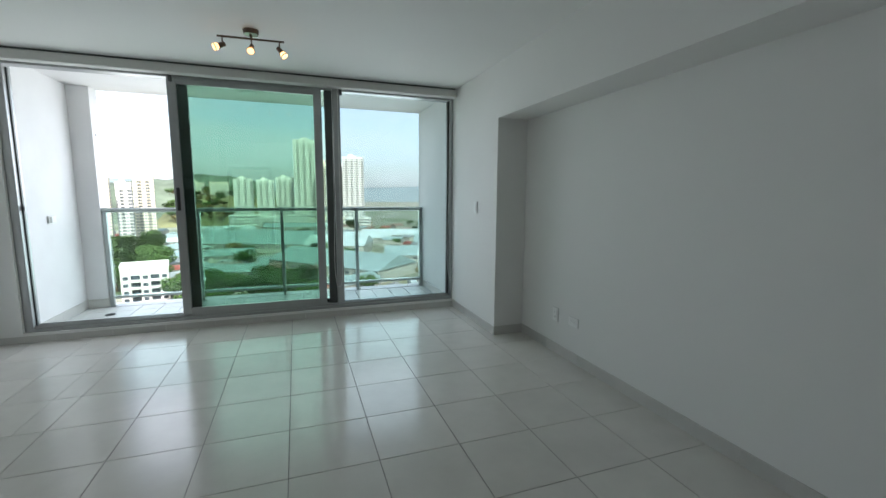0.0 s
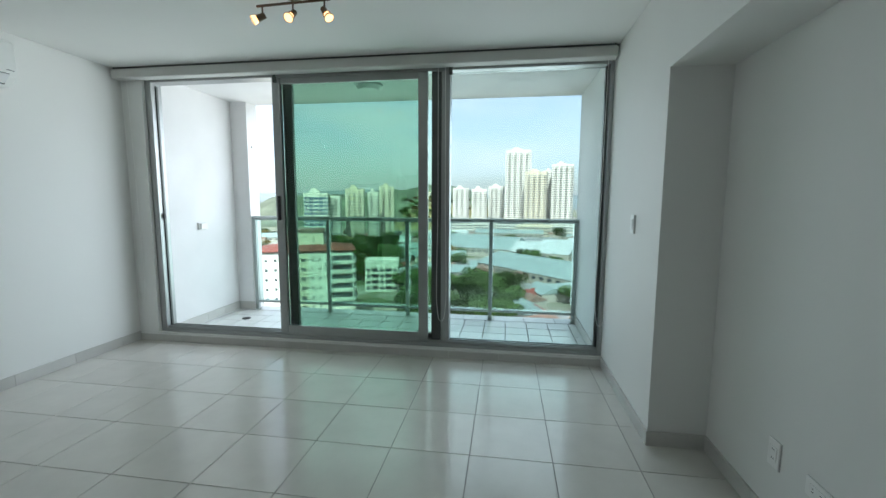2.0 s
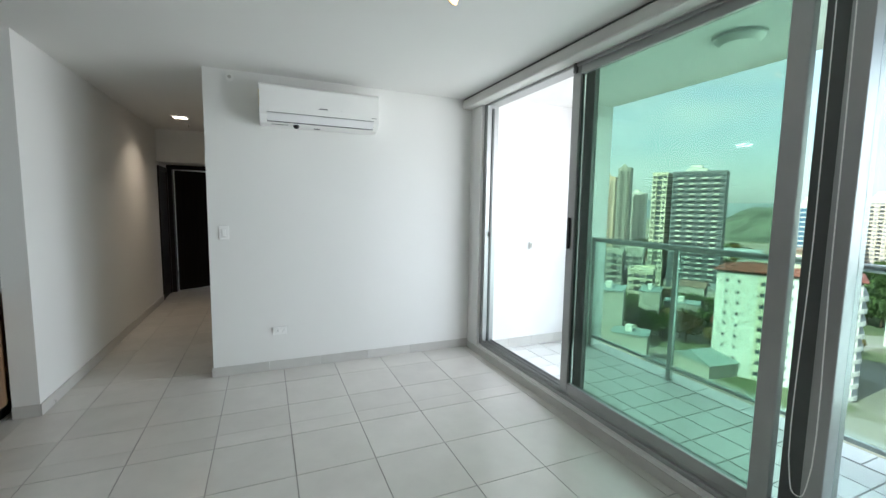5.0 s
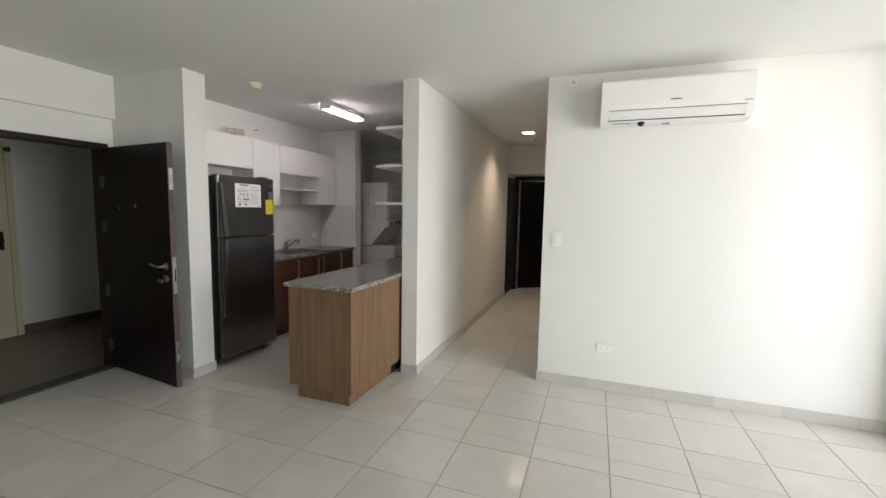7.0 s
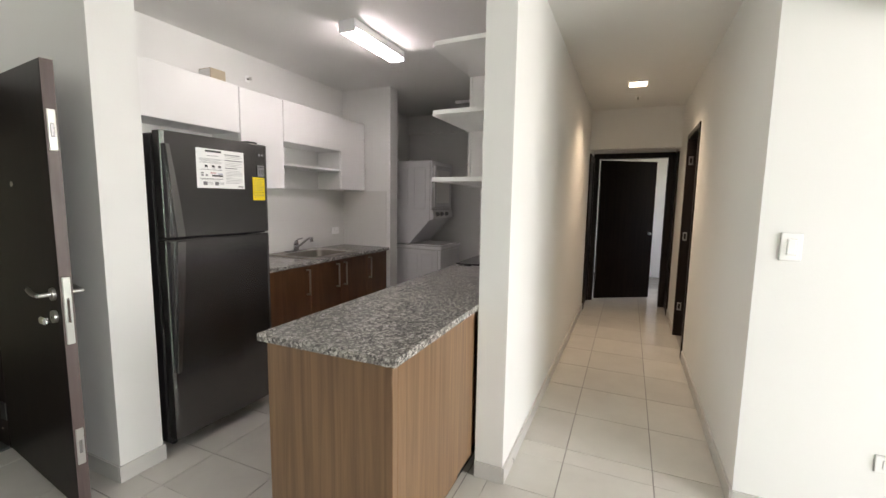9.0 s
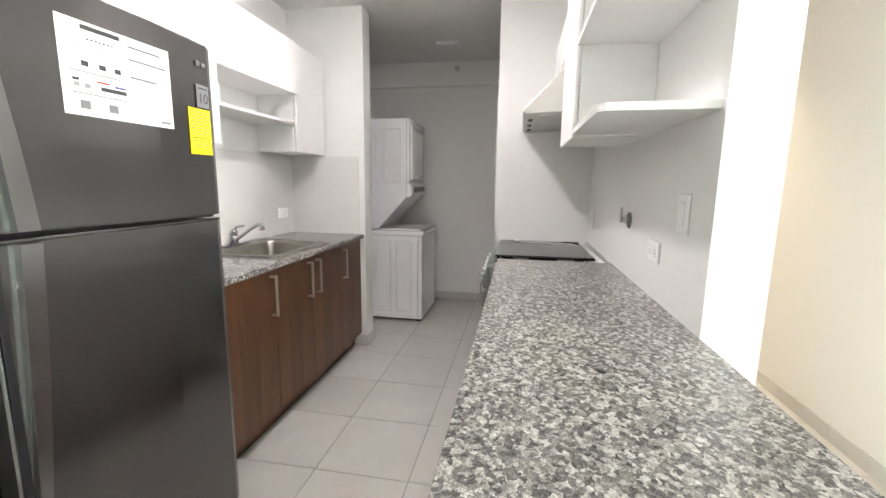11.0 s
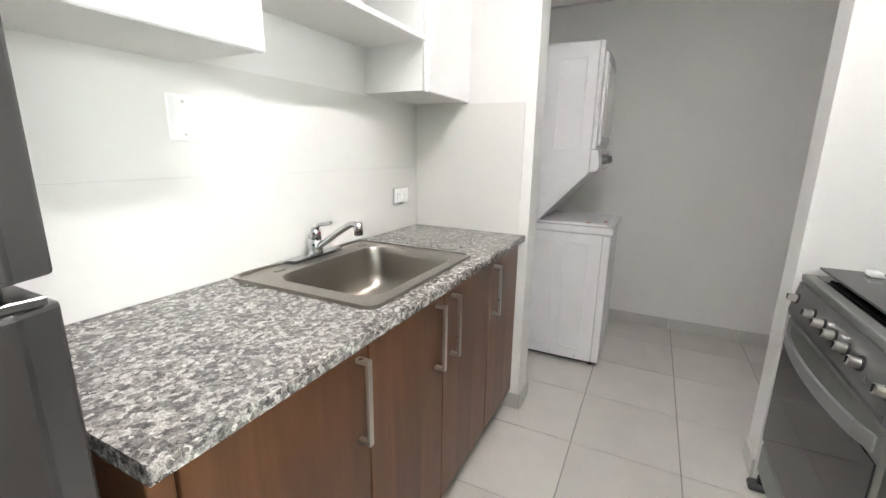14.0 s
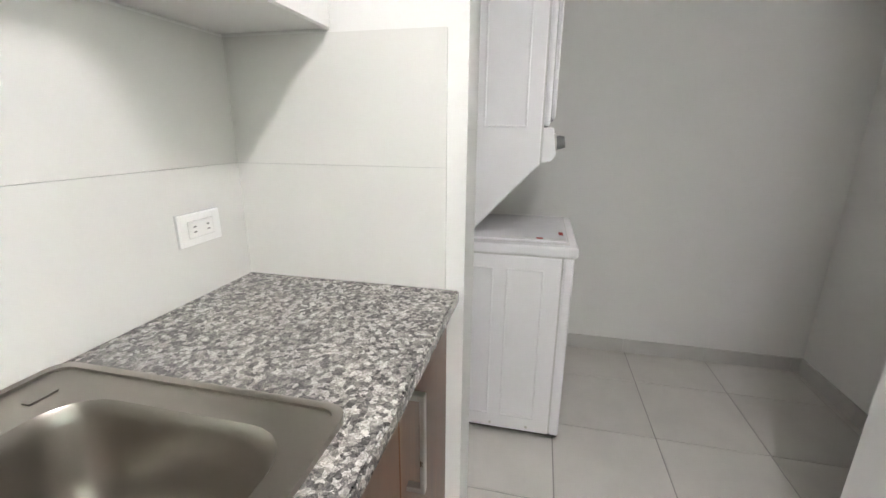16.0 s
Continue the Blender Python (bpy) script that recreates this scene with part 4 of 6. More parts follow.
def sink_counter():
    t = thing("granite_worktop", (-2.56, -0.46, 0.895), "speckled grey granite sink worktop", "worktop")
    o = t.matrix_basis.translation
    # cut round the sink: four slabs, end to end
    x0, x1, y0, y1 = -3.408, -1.718, YK0 + 0.001, -0.166
    hx0, hx1, hy0, hy1 = -2.885, -2.295, -0.705, -0.262
    bm = bmesh.new()
    for b in ((x0, hx0, y0, y1), (hx1, x1, y0, y1), (hx0, hx1, y0, hy0), (hx0, hx1, hy1, y1)):
        box(bm, b[0] - o.x, b[1] - o.x, b[2] - o.y, b[3] - o.y, 0.0, 0.032)
    bmesh.ops.remove_doubles(bm, verts=bm.verts, dist=0.0005)
    part("slab", bm, GRANITE, t)
    Local(t).box("edge", x0, x1, y1, y1 + 0.004, 0.897, 0.925, GRANITE, 0.0015)
    # basin
    s = thing("kitchen_sink", (-2.588, -0.49, 0.927), "single-bowl brushed steel sink set into the worktop", "sink")
    q = s.matrix_basis.translation
    c = (-2.588 - q.x, -0.486 - q.y)
    rim_o = rounded(c[0], c[1], 0.318, 0.262, 0.03)
    rim_i = rounded(c[0] + 0.0, c[1] + 0.033, 0.257, 0.187, 0.072)
    rim = part("rim", ring_plate(bmesh.new(), rim_o, rim_i, -0.001, 0.006), STEEL, s)
    part("raised_lip", ring_plate(bmesh.new(), rounded(c[0], c[1], 0.3195, 0.2635, 0.031), rounded(c[0], c[1], 0.306, 0.250, 0.024), -0.0008, 0.0105), STEEL, rim)
    bm = bmesh.new()
    levels = [(0.0, 0.006), (0.004, 0.0), (0.008, -0.02), (0.016, -0.10), (0.028, -0.145), (0.06, -0.166), (0.11, -0.172)]
    prev = None
    for inset, z in levels:
        ring = [bm.verts.new((x, y, z)) for x, y in rounded(c[0], c[1] + 0.033, 0.257 - inset, 0.187 - inset, max(0.03, 0.072 - inset * 0.35))]
        if prev:
            for i in range(len(ring)):
                j = (i + 1) % len(ring)
                bm.faces.new((prev[i], prev[j], ring[j], ring[i]))
        prev = ring
    bm.faces.new(prev)
    smooth(part("bowl", bm, STEEL, s))
    dx0, dy0 = c[0] - 0.042, c[1] - 0.022
    circle = lambda r: [(dx0 + r * math.cos(i * math.tau / 32), dy0 + r * math.sin(i * math.tau / 32)) for i in range(32)]
    dr = part("drain", ring_plate(bmesh.new(), circle(0.058), circle(0.043), -0.1745, -0.1620), CHROME, s, "round chrome drain")
    part("strainer", tube(bmesh.new(), (dx0, dy0, -0.176), (dx0, dy0, -0.1655), 0.044, 0.040, n=28), STEEL, dr)
    for i in range(6):
        a6 = i * math.tau / 6
        px, py = dx0 + 0.019 * math.cos(a6), dy0 + 0.019 * math.sin(a6)
        part("hole", tube(bmesh.new(), (px, py, -0.167), (px, py, -0.1650), 0.006, n=10), BLACK, dr)
    part("pin", tube(bmesh.new(), (dx0, dy0, -0.167), (dx0, dy0, -0.158), 0.006, n=12), CHROME, dr)
    for dx in (-0.235, 0.19):
        part("tap_hole_cover", box(bmesh.new(), c[0] + dx - 0.02, c[0] + dx + 0.02, c[1] - 0.20, c[1] - 0.185, 0.006, 0.009, 0.001), STEEL, s)
    # tap
    f = thing("kitchen_tap", (-2.596, -0.71, 0.933), "chrome single-lever kitchen tap on a long plate", "tap")
    F = Local(f)
    F.prism("base_plate", [(-2.728, -0.735), (-2.465, -0.735), (-2.460, -0.722), (-2.475, -0.690), (-2.718, -0.690), (-2.733, -0.722)], "z", 0.933, 0.945, CHROME, bevel=0.004)
    smooth(F.tube("body", (-2.597, -0.713, 0.944), (-2.597, -0.713, 1.000), 0.027, CHROME, 0.023, n=28))
    F.tube("collar", (-2.597, -0.713, 1.000), (-2.597, -0.713, 1.003), 0.021, BLACK, n=28)
    smooth(F.tube("cap", (-2.597, -0.713, 1.003), (-2.597, -0.706, 1.036), 0.024, CHROME, 0.015, n=28))
    F.sweep("lever", [(-2.597, -0.708, 1.030), (-2.597, -0.690, 1.050), (-2.597, -0.665, 1.055), (-2.597, -0.636, 1.062)], 0.007, CHROME)
    F.tube("lever_mark", (-2.597, -0.690, 1.022), (-2.597, -0.6865, 1.023), 0.004, INK_RED, n=12)
    sp = F.sweep("spout", [(-2.594, -0.700, 0.966), (-2.585, -0.640, 1.004), (-2.572, -0.555, 1.056), (-2.566, -0.510, 1.074), (-2.564, -0.494, 1.070)], 0.0105, CHROME)
    smooth(F.tube("aerator", (-2.563, -0.490, 1.040), (-2.563, -0.490, 1.082), 0.0145, CHROME, 0.013, n=18, parent=sp))


sink_counter()


def upper_cabinet(name, x0, x1, z0, z1, label, yf=-0.452, category="cabinet"):
    t = thing(name, ((x0 + x1) / 2, -0.6, z0), label, category, "white upper cabinets over the sink")
    L = Local(t)
    L.box("body", x0 + 0.001, x1 - 0.001, YK0, yf - 0.020, z0, z1, WHITE, 0.0015)
    L.box("door", x0 + 0.002, x1 - 0.002, yf - 0.019, yf, z0 - 0.004, z1 - 0.002, WHITE, 0.004)
    return L


upper_cabinet("upper_cabinet", -1.785, -0.86, 1.918, 2.256, "white flap cabinet above the refrigerator")
upper_cabinet("upper_cabinet", -2.21, -1.787, 1.522, 2.25, "tall white upper cabinet beside the sink shelves")
upper_cabinet("upper_cabinet", -2.985, -2.212, 1.915, 2.25, "white flap cabinet above the open shelf")
upper_cabinet("upper_cabinet", -3.406, -2.987, 1.54, 2.25, "white upper cabinet at the end of the run", -0.47)
sh = thing("wall_shelf", (-2.62, -0.6, 1.72), "open white shelf between the upper cabinets", "shelf")
Local(sh).box("board", -2.984, -2.211, YK0, -0.475, 1.716, 1.735, WHITE, 0.002)
Local(sh).box("back", -2.984, -2.211, YK0 + 0.0005, YK0 + 0.006, 1.735, 1.914, WHITE, 0)
cb = thing("cardboard_box", (-1.66, -0.58, 2.256), "small beige box on top of the upper cabinets", "box")
Local(cb).box("carton", -1.72, -1.60, -0.62, -0.50, 2.256, 2.335, CARD, 0.002)
Local(cb).box("flap", -1.605, -1.599, -0.615, -0.505, 2.262, 2.33, PAPER, 0.001)
sprinkler((-2.14, YK0, 2.42), (0, 1, 0), "small sprinkler head on the kitchen wall")
socket((-3.24, YK0 + 0.008, 1.095), "+y", "white double socket above the sink worktop")
bp = thing("blank_wall_plate", (-2.195, YK0, 1.385), "blank white cover plate with two screws", "cover plate")
P = Local(bp)
P.box("plate", -2.235, -2.155, YK0, YK0 + 0.012, 1.327, 1.444, PLASTIC, 0.003)
for z in (1.344, 1.426):
    P.tube("screw", (-2.195, YK0 + 0.010, z), (-2.195, YK0 + 0.0135, z), 0.004, NICKEL, n=10)


# island and stove side
def island():
    t = thing("island_cabinet", (-1.07, 1.24, 0), "light walnut panelled end of the kitchen counter", "cabinet")
    L = Local(t)
    L.box("end_panel", -0.695, -0.660, 0.962, 1.525, 0.115, 0.898, PANEL, 0.002)
    L.box("side_panel", -1.462, -0.695, 1.505, 1.525, 0.115, 0.898, PANEL, 0.002)
    L.box("body", -1.75, -0.696, 0.975, 1.504, 0.115, 0.895, PANEL, 0)
    L.box("plinth", -1.40, -0.712, 1.00, 1.475, 0.0, 0.114, PANEL, 0.002)
    # black piece drawn for the shaded gap where the plinth meets the wall
    L.box("plinth", -1.75, -1.40, 1.02, 1.475, 0.0, 0.114, BLACK, 0.002)
    d = L.box("door", -1.155, -0.70, 0.956, 0.974, 0.118, 0.892, BROWN, 0.002)
    bar_handle(d, Vector((-0.745, 0.956, 0.645)) - L.o, Vector((-0.745, 0.956, 0.86)) - L.o, (0, -0.032, 0))
    d = L.box("door", -1.615, -1.158, 0.956, 0.974, 0.118, 0.892, BROWN, 0.002)
    bar_handle(d, Vector((-1.20, 0.956, 0.64)) - L.o, Vector((-1.20, 0.956, 0.855)) - L.o, (0, -0.032, 0))
    u = thing("base_cabinet", (-1.84, 1.24, 0), "walnut base cabinet with one door by the stove", "cabinet", "cabinets by the stove")
    U = Local(u)
    U.box("body", -2.048, -1.752, 0.975, 1.54, 0.0, 0.895, BROWN, 0)
    d = U.box("door", -2.046, -1.618, 0.956, 0.974, 0.118, 0.892, BROWN, 0.002)
    bar_handle(d, Vector((-2.003, 0.956, 0.64)) - U.o, Vector((-2.003, 0.956, 0.855)) - U.o, (0, -0.032, 0))
    w = thing("drawer_cabinet", (-2.31, 1.24, 0), "walnut drawer unit with four bar handles", "cabinet", "cabinets by the stove")
    Wd = Local(w)
    Wd.box("body", -2.575, -2.050, 0.975, 1.54, 0.0, 0.895, BROWN, 0)
    for z0, z1, z in ((0.712, 0.892, 0.80), (0.545, 0.709, 0.628), (0.362, 0.542, 0.458), (0.118, 0.359, 0.276)):
        dd = Wd.box("drawer", -2.572, -2.052, 0.956, 0.974, z0, z1, BROWN, 0.002)
        bar_handle(dd, Vector((-2.42, 0.956, z)) - Wd.o, Vector((-2.165, 0.956, z)) - Wd.o, (0, -0.032, 0))
    g = thing("granite_worktop", (-1.6, 1.24, 0.898), "long speckled grey granite worktop of the island", "worktop")
    G = Local(g)
    G.prism("slab", [(-0.635, 0.938), (-0.635, 1.548), (-1.464, 1.548), (-1.464, 1.544), (-2.585, 1.544), (-2.585, 0.938)], "z", 0.898, 0.928, GRANITE, bevel=0.002)
    G.tube("cable_hole_cap", (-1.20, 1.24, 0.928), (-1.20, 1.24, 0.930), 0.010, BLACK, n=14)


island()


def stove():
    x0, x1, yf, yb = -3.385, -2.592, 0.880, 1.50
    t = thing("gas_stove", (-3.10, 1.2, 0), "freestanding grey gas stove with a dark glass lid", "stove")
    L = Local(t)
    L.box("body", x0, x1, yf + 0.002, yb, 0.055, 0.872, STOVE_SIDE, 0.02, segments=3)
    L.box("cooktop", x0 - 0.002, x1 + 0.002, yf, yb, 0.872, 0.898, STOVE_SIDE, 0.006, segments=2)
    cp = L.prism("control_panel", [(yf + 0.002, 0.745), (yf + 0.002, 0.870), (yf - 0.003, 0.868), (yf - 0.022, 0.76), (yf - 0.019, 0.745)], "x", x0 + 0.01, x1 - 0.01, STOVE_PANEL)
    for x in (x0 + 0.055, x0 + 0.23, x0 + 0.32, x0 + 0.41, x0 + 0.50, x0 + 0.59, x1 - 0.055):
        L.tube("knob_ring", (x, yf - 0.010, 0.814), (x, yf - 0.018, 0.8155), 0.021, BLACK, 0.019, n=20, parent=cp)
        L.tube("knob", (x, yf - 0.016, 0.815), (x, yf - 0.042, 0.820), 0.0145, NICKEL, 0.0125, n=18, parent=cp)
        L.box("grip", x - 0.003, x + 0.003, yf - 0.046, yf - 0.040, 0.810, 0.830, BLACK, 0.0015, parent=cp)
    d = L.box("oven_door", x0 + 0.012, x1 - 0.012, yf - 0.015, yf + 0.002, 0.20, 0.735, STOVE_SIDE, 0.008)
    L.box("oven_glass", x0 + 0.025, x1 - 0.025, yf - 0.019, yf - 0.014, 0.215, 0.655, STOVE_GLASS, 0.002, parent=d)
    bow = [(x0 + 0.05 + (x1 - x0 - 0.10) * i / 12, yf - 0.020 - 0.045 * math.sin(math.pi * i / 12) ** 0.6) for i in range(13)]
    L.prism("oven_handle", bow + [(x, y + 0.010) for x, y in reversed(bow)], "z", 0.668, 0.708, ALU, "broad bowed metal oven handle")
    L.box("drawer", x0 + 0.012, x1 - 0.012, yf - 0.012, yf + 0.002, 0.065, 0.19, STOVE_SIDE, 0.006)
    lid = L.box("lid", x0 + 0.012, x1 - 0.10, yf + 0.04, yb - 0.02, 0.922, 0.930, STOVE_GLASS, 0.003, "closed dark glass lid")
    L.box("lid_edge", x1 - 0.106, x1 - 0.094, yf + 0.04, yb - 0.02, 0.918, 0.932, BLACK, 0.003, parent=lid)
    for i in range(2):
        for k in range(2):
            cx, cy = x0 + 0.2 + i * 0.39, yf + 0.19 + k * 0.26
            b = L.tube("burner", (cx, cy, 0.898), (cx, cy, 0.908), 0.05, NICKEL, 0.044, n=24)
            L.tube("burner_cap", (cx, cy, 0.908), (cx, cy, 0.914), 0.034, BLACK, n=24, parent=b)
    L.box("pan", x0 + 0.02, x1 - 0.02, yf + 0.035, yb - 0.02, 0.896, 0.900, STOVE_GLASS, 0.001)
    for k in (0.17, 0.42):
        L.tube("burner", (x1 - 0.06, yf + k, 0.900), (x1 - 0.06, yf + k, 0.910), 0.03, NICKEL, 0.026, n=20)
    for gx in (x0 + 0.06, x0 + 0.21, x0 + 0.40, x0 + 0.58, x1 - 0.06):
        L.box("grate_bar", gx - 0.004, gx + 0.004, yf + 0.07, yb - 0.06, 0.908, 0.918, BLACK, 0.002)
    for gy in (yf + 0.07, yb - 0.07):
        L.box("grate_bar", x0 + 0.05, x1 - 0.05, gy - 0.004, gy + 0.004, 0.905, 0.915, BLACK, 0.002)
    for x in (x0 + 0.05, x1 - 0.05):
        for y in (yf + 0.0, yb - 0.06):
            L.box("foot", x - 0.028, x + 0.028, y - 0.042, y + 0.028, 0.0, 0.030, ALU_DARK, 0.008)
            L.tube("leg", (x, y, 0.03), (x, y, 0.06), 0.014, BLACK, n=10)
    c = thing("white_cable", (-3.1, 1.25, 0.931), "loose white cable lying on the stove lid", "cable")
    Local(c).sweep("cord", [(-3.30, 1.05, 0.9345), (-3.25, 1.12, 0.9345), (-3.28, 1.22, 0.9345), (-3.20, 1.30, 0.9345), (-3.24, 1.38, 0.9345), (-3.18, 1.44, 0.9345)], 0.0035, PLASTIC)
    pk = Local(c).box("plug", -3.33, -3.285, 1.025, 1.06, 0.931, 0.948, PLASTIC, 0.004)
    tl = thing("lid_spring_tool", (-3.31, 1.41, 0.931), "small dark metal piece on the stove lid", "tool")
    Local(tl).box("bar", -3.325, -3.295, 1.36, 1.47, 0.931, 0.939, ALU_DARK, 0.003)
    le = thing("worktop_filler", (-3.10, 1.52, 0.90), "white filler strip between stove and wall", "filler strip")
    Local(le).box("strip", -3.408, -2.587, 1.503, 1.544, 0.86, 0.905, WHITE, 0.002)
    Local(le).box("back_lip", -3.408, -2.587, 1.536, 1.544, 0.905, 0.93, ALU, 0.001)


stove()


def hood():
    x0, x1 = -3.40, -2.562
    t = thing("range_hood", (-3.0, 1.32, 1.67), "slim slanted steel range hood over the stove", "range hood")
    L = Local(t)
    L.prism("canopy", [(YK1, 1.725), (1.06, 1.700), (1.045, 1.715), (1.055, 1.732), (1.245, 1.925), (1.26, 1.93), (YK1, 1.93)], "x", x0, x1, HOOD_STEEL, bevel=0.004)
    L.prism("filter", [(1.51, 1.719), (1.12, 1.698), (1.12, 1.706), (1.51, 1.728)], "x", x0 + 0.05, x1 - 0.05, NICKEL, "grey mesh filter under the hood")
    for i in range(3):
        x = x0 + 0.18 + i * 0.22
        L.box("button_slot", x - 0.03, x + 0.03, 1.075, 1.10, 1.695, 1.706, BLACK, 0.002)
    c = thing("upper_cabinet", (-2.98, 1.4, 1.915), "white cabinet above the range hood", "cabinet", "white upper cabinets over the stove")
    C = Local(c)
    C.box("body", -3.408, -2.562, 1.275, YK1, 2.02, 2.25, WHITE, 0.002)
    C.box("door", -3.406, -2.564, 1.256, 1.274, 2.015, 2.248, WHITE, 0.004)
    d = thing("upper_cabinet", (-2.31, 1.4, 1.53), "white upper cabinet beside the range hood", "cabinet", "white upper cabinets over the stove")
    D = Local(d)
    D.box("body", -2.555, -2.068, 1.262, YK1, 1.535, 2.25, WHITE, 0.0015)
    D.box("door", -2.553, -2.07, 1.241, 1.260, 1.528, 2.248, WHITE, 0.006, segments=2)
    s = thing("corner_shelf", (-1.78, 1.4, 1.535), "open white end shelves beside the upper cabinet", "shelf")
    S = Local(s)
    for z in (1.540, 1.878, 2.215):
        S.prism("board", [(-2.066, 1.243), (-1.53, 1.243), (-1.50, 1.262), (-1.488, YK1), (-2.066, YK1)], "z", z, z + 0.022, WHITE, bevel=0.0015)
    v = thing("gas_valve", (-2.295, YK1, 1.188), "chrome gas stop valve on the kitchen wall", "valve")
    V = Local(v)
    V.tube("flange", (-2.295, YK1, 1.184), (-2.295, YK1 - 0.007, 1.184), 0.038, ALU_DARK, 0.034, n=24)
    b = V.tube("body", (-2.295, YK1, 1.188), (-2.295, YK1 - 0.034, 1.188), 0.014, CHROME)
    V.tube("stem_nut", (-2.295, YK1 - 0.018, 1.188), (-2.295, YK1 - 0.026, 1.188), 0.019, NICKEL, n=6, parent=b)
    V.box("lever", -2.304, -2.286, YK1 - 0.043, YK1 - 0.034, 1.172, 1.243, CHROME, 0.003)
    socket((-1.907, YK1, 1.102), "-y", "white double socket above the island worktop")
    switch((-1.655, YK1, 1.258), "-y", "white rocker switch by the open shelves")
    socket((-3.25, YK1, 1.105), "-y", "white wall socket above the stove", False)


hood()


def kitchen_lamp():
    t = thing("fluorescent_ceiling_lamp", (-2.23, 0.455, H), "lit rectangular fluorescent ceiling lamp in the kitchen", "lamp")
    L = Local(t)
    L.box("back_plate", -2.56, -1.90, 0.366, 0.494, H - 0.054, H, PLASTIC, 0.002)
    L.box("diffuser", -2.548, -1.912, 0.372, 0.488, H - 0.078, H - 0.054, LAMP_WHITE, 0.008, segments=3)
    L.box("end_cap", -1.912, -1.895, 0.365, 0.495, H - 0.080, H, ENAMEL, 0.003)
    L.box("end_cap", -2.565, -2.548, 0.365, 0.495, H - 0.080, H, ENAMEL, 0.003)
    u = thing("laundry_ceiling_lamp", (-4.3, 0.35, H), "slim white laundry ceiling lamp, unlit", "lamp")
    U = Local(u)
    U.box("housing", -4.36, -4.24, 0.24, 0.44, H - 0.03, H, PLASTIC, 0.004)
    U.box("diffuser", -4.35, -4.25, 0.25, 0.43, H - 0.036, H - 0.028, LAMP_OFF, 0.004)


kitchen_lamp()


def side_ribs(L, parent, x, spans, z0, z1):
    """Pressed panels in a sheet-steel side: rounded frames standing proud of it."""
    for a, b in spans:
        bm = bmesh.new()
        for q in ((a, a + 0.009, z0, z1), (b - 0.009, b, z0, z1), (a, b, z1 - 0.009, z1), (a, b, z0, z0 + 0.009)):
            box(bm, x - L.o.x - 0.001, x - L.o.x + 0.0055, q[0] - L.o.y, q[1] - L.o.y, q[2], q[3], 0.003)
        part("side_rib", bm, ENAMEL, parent)


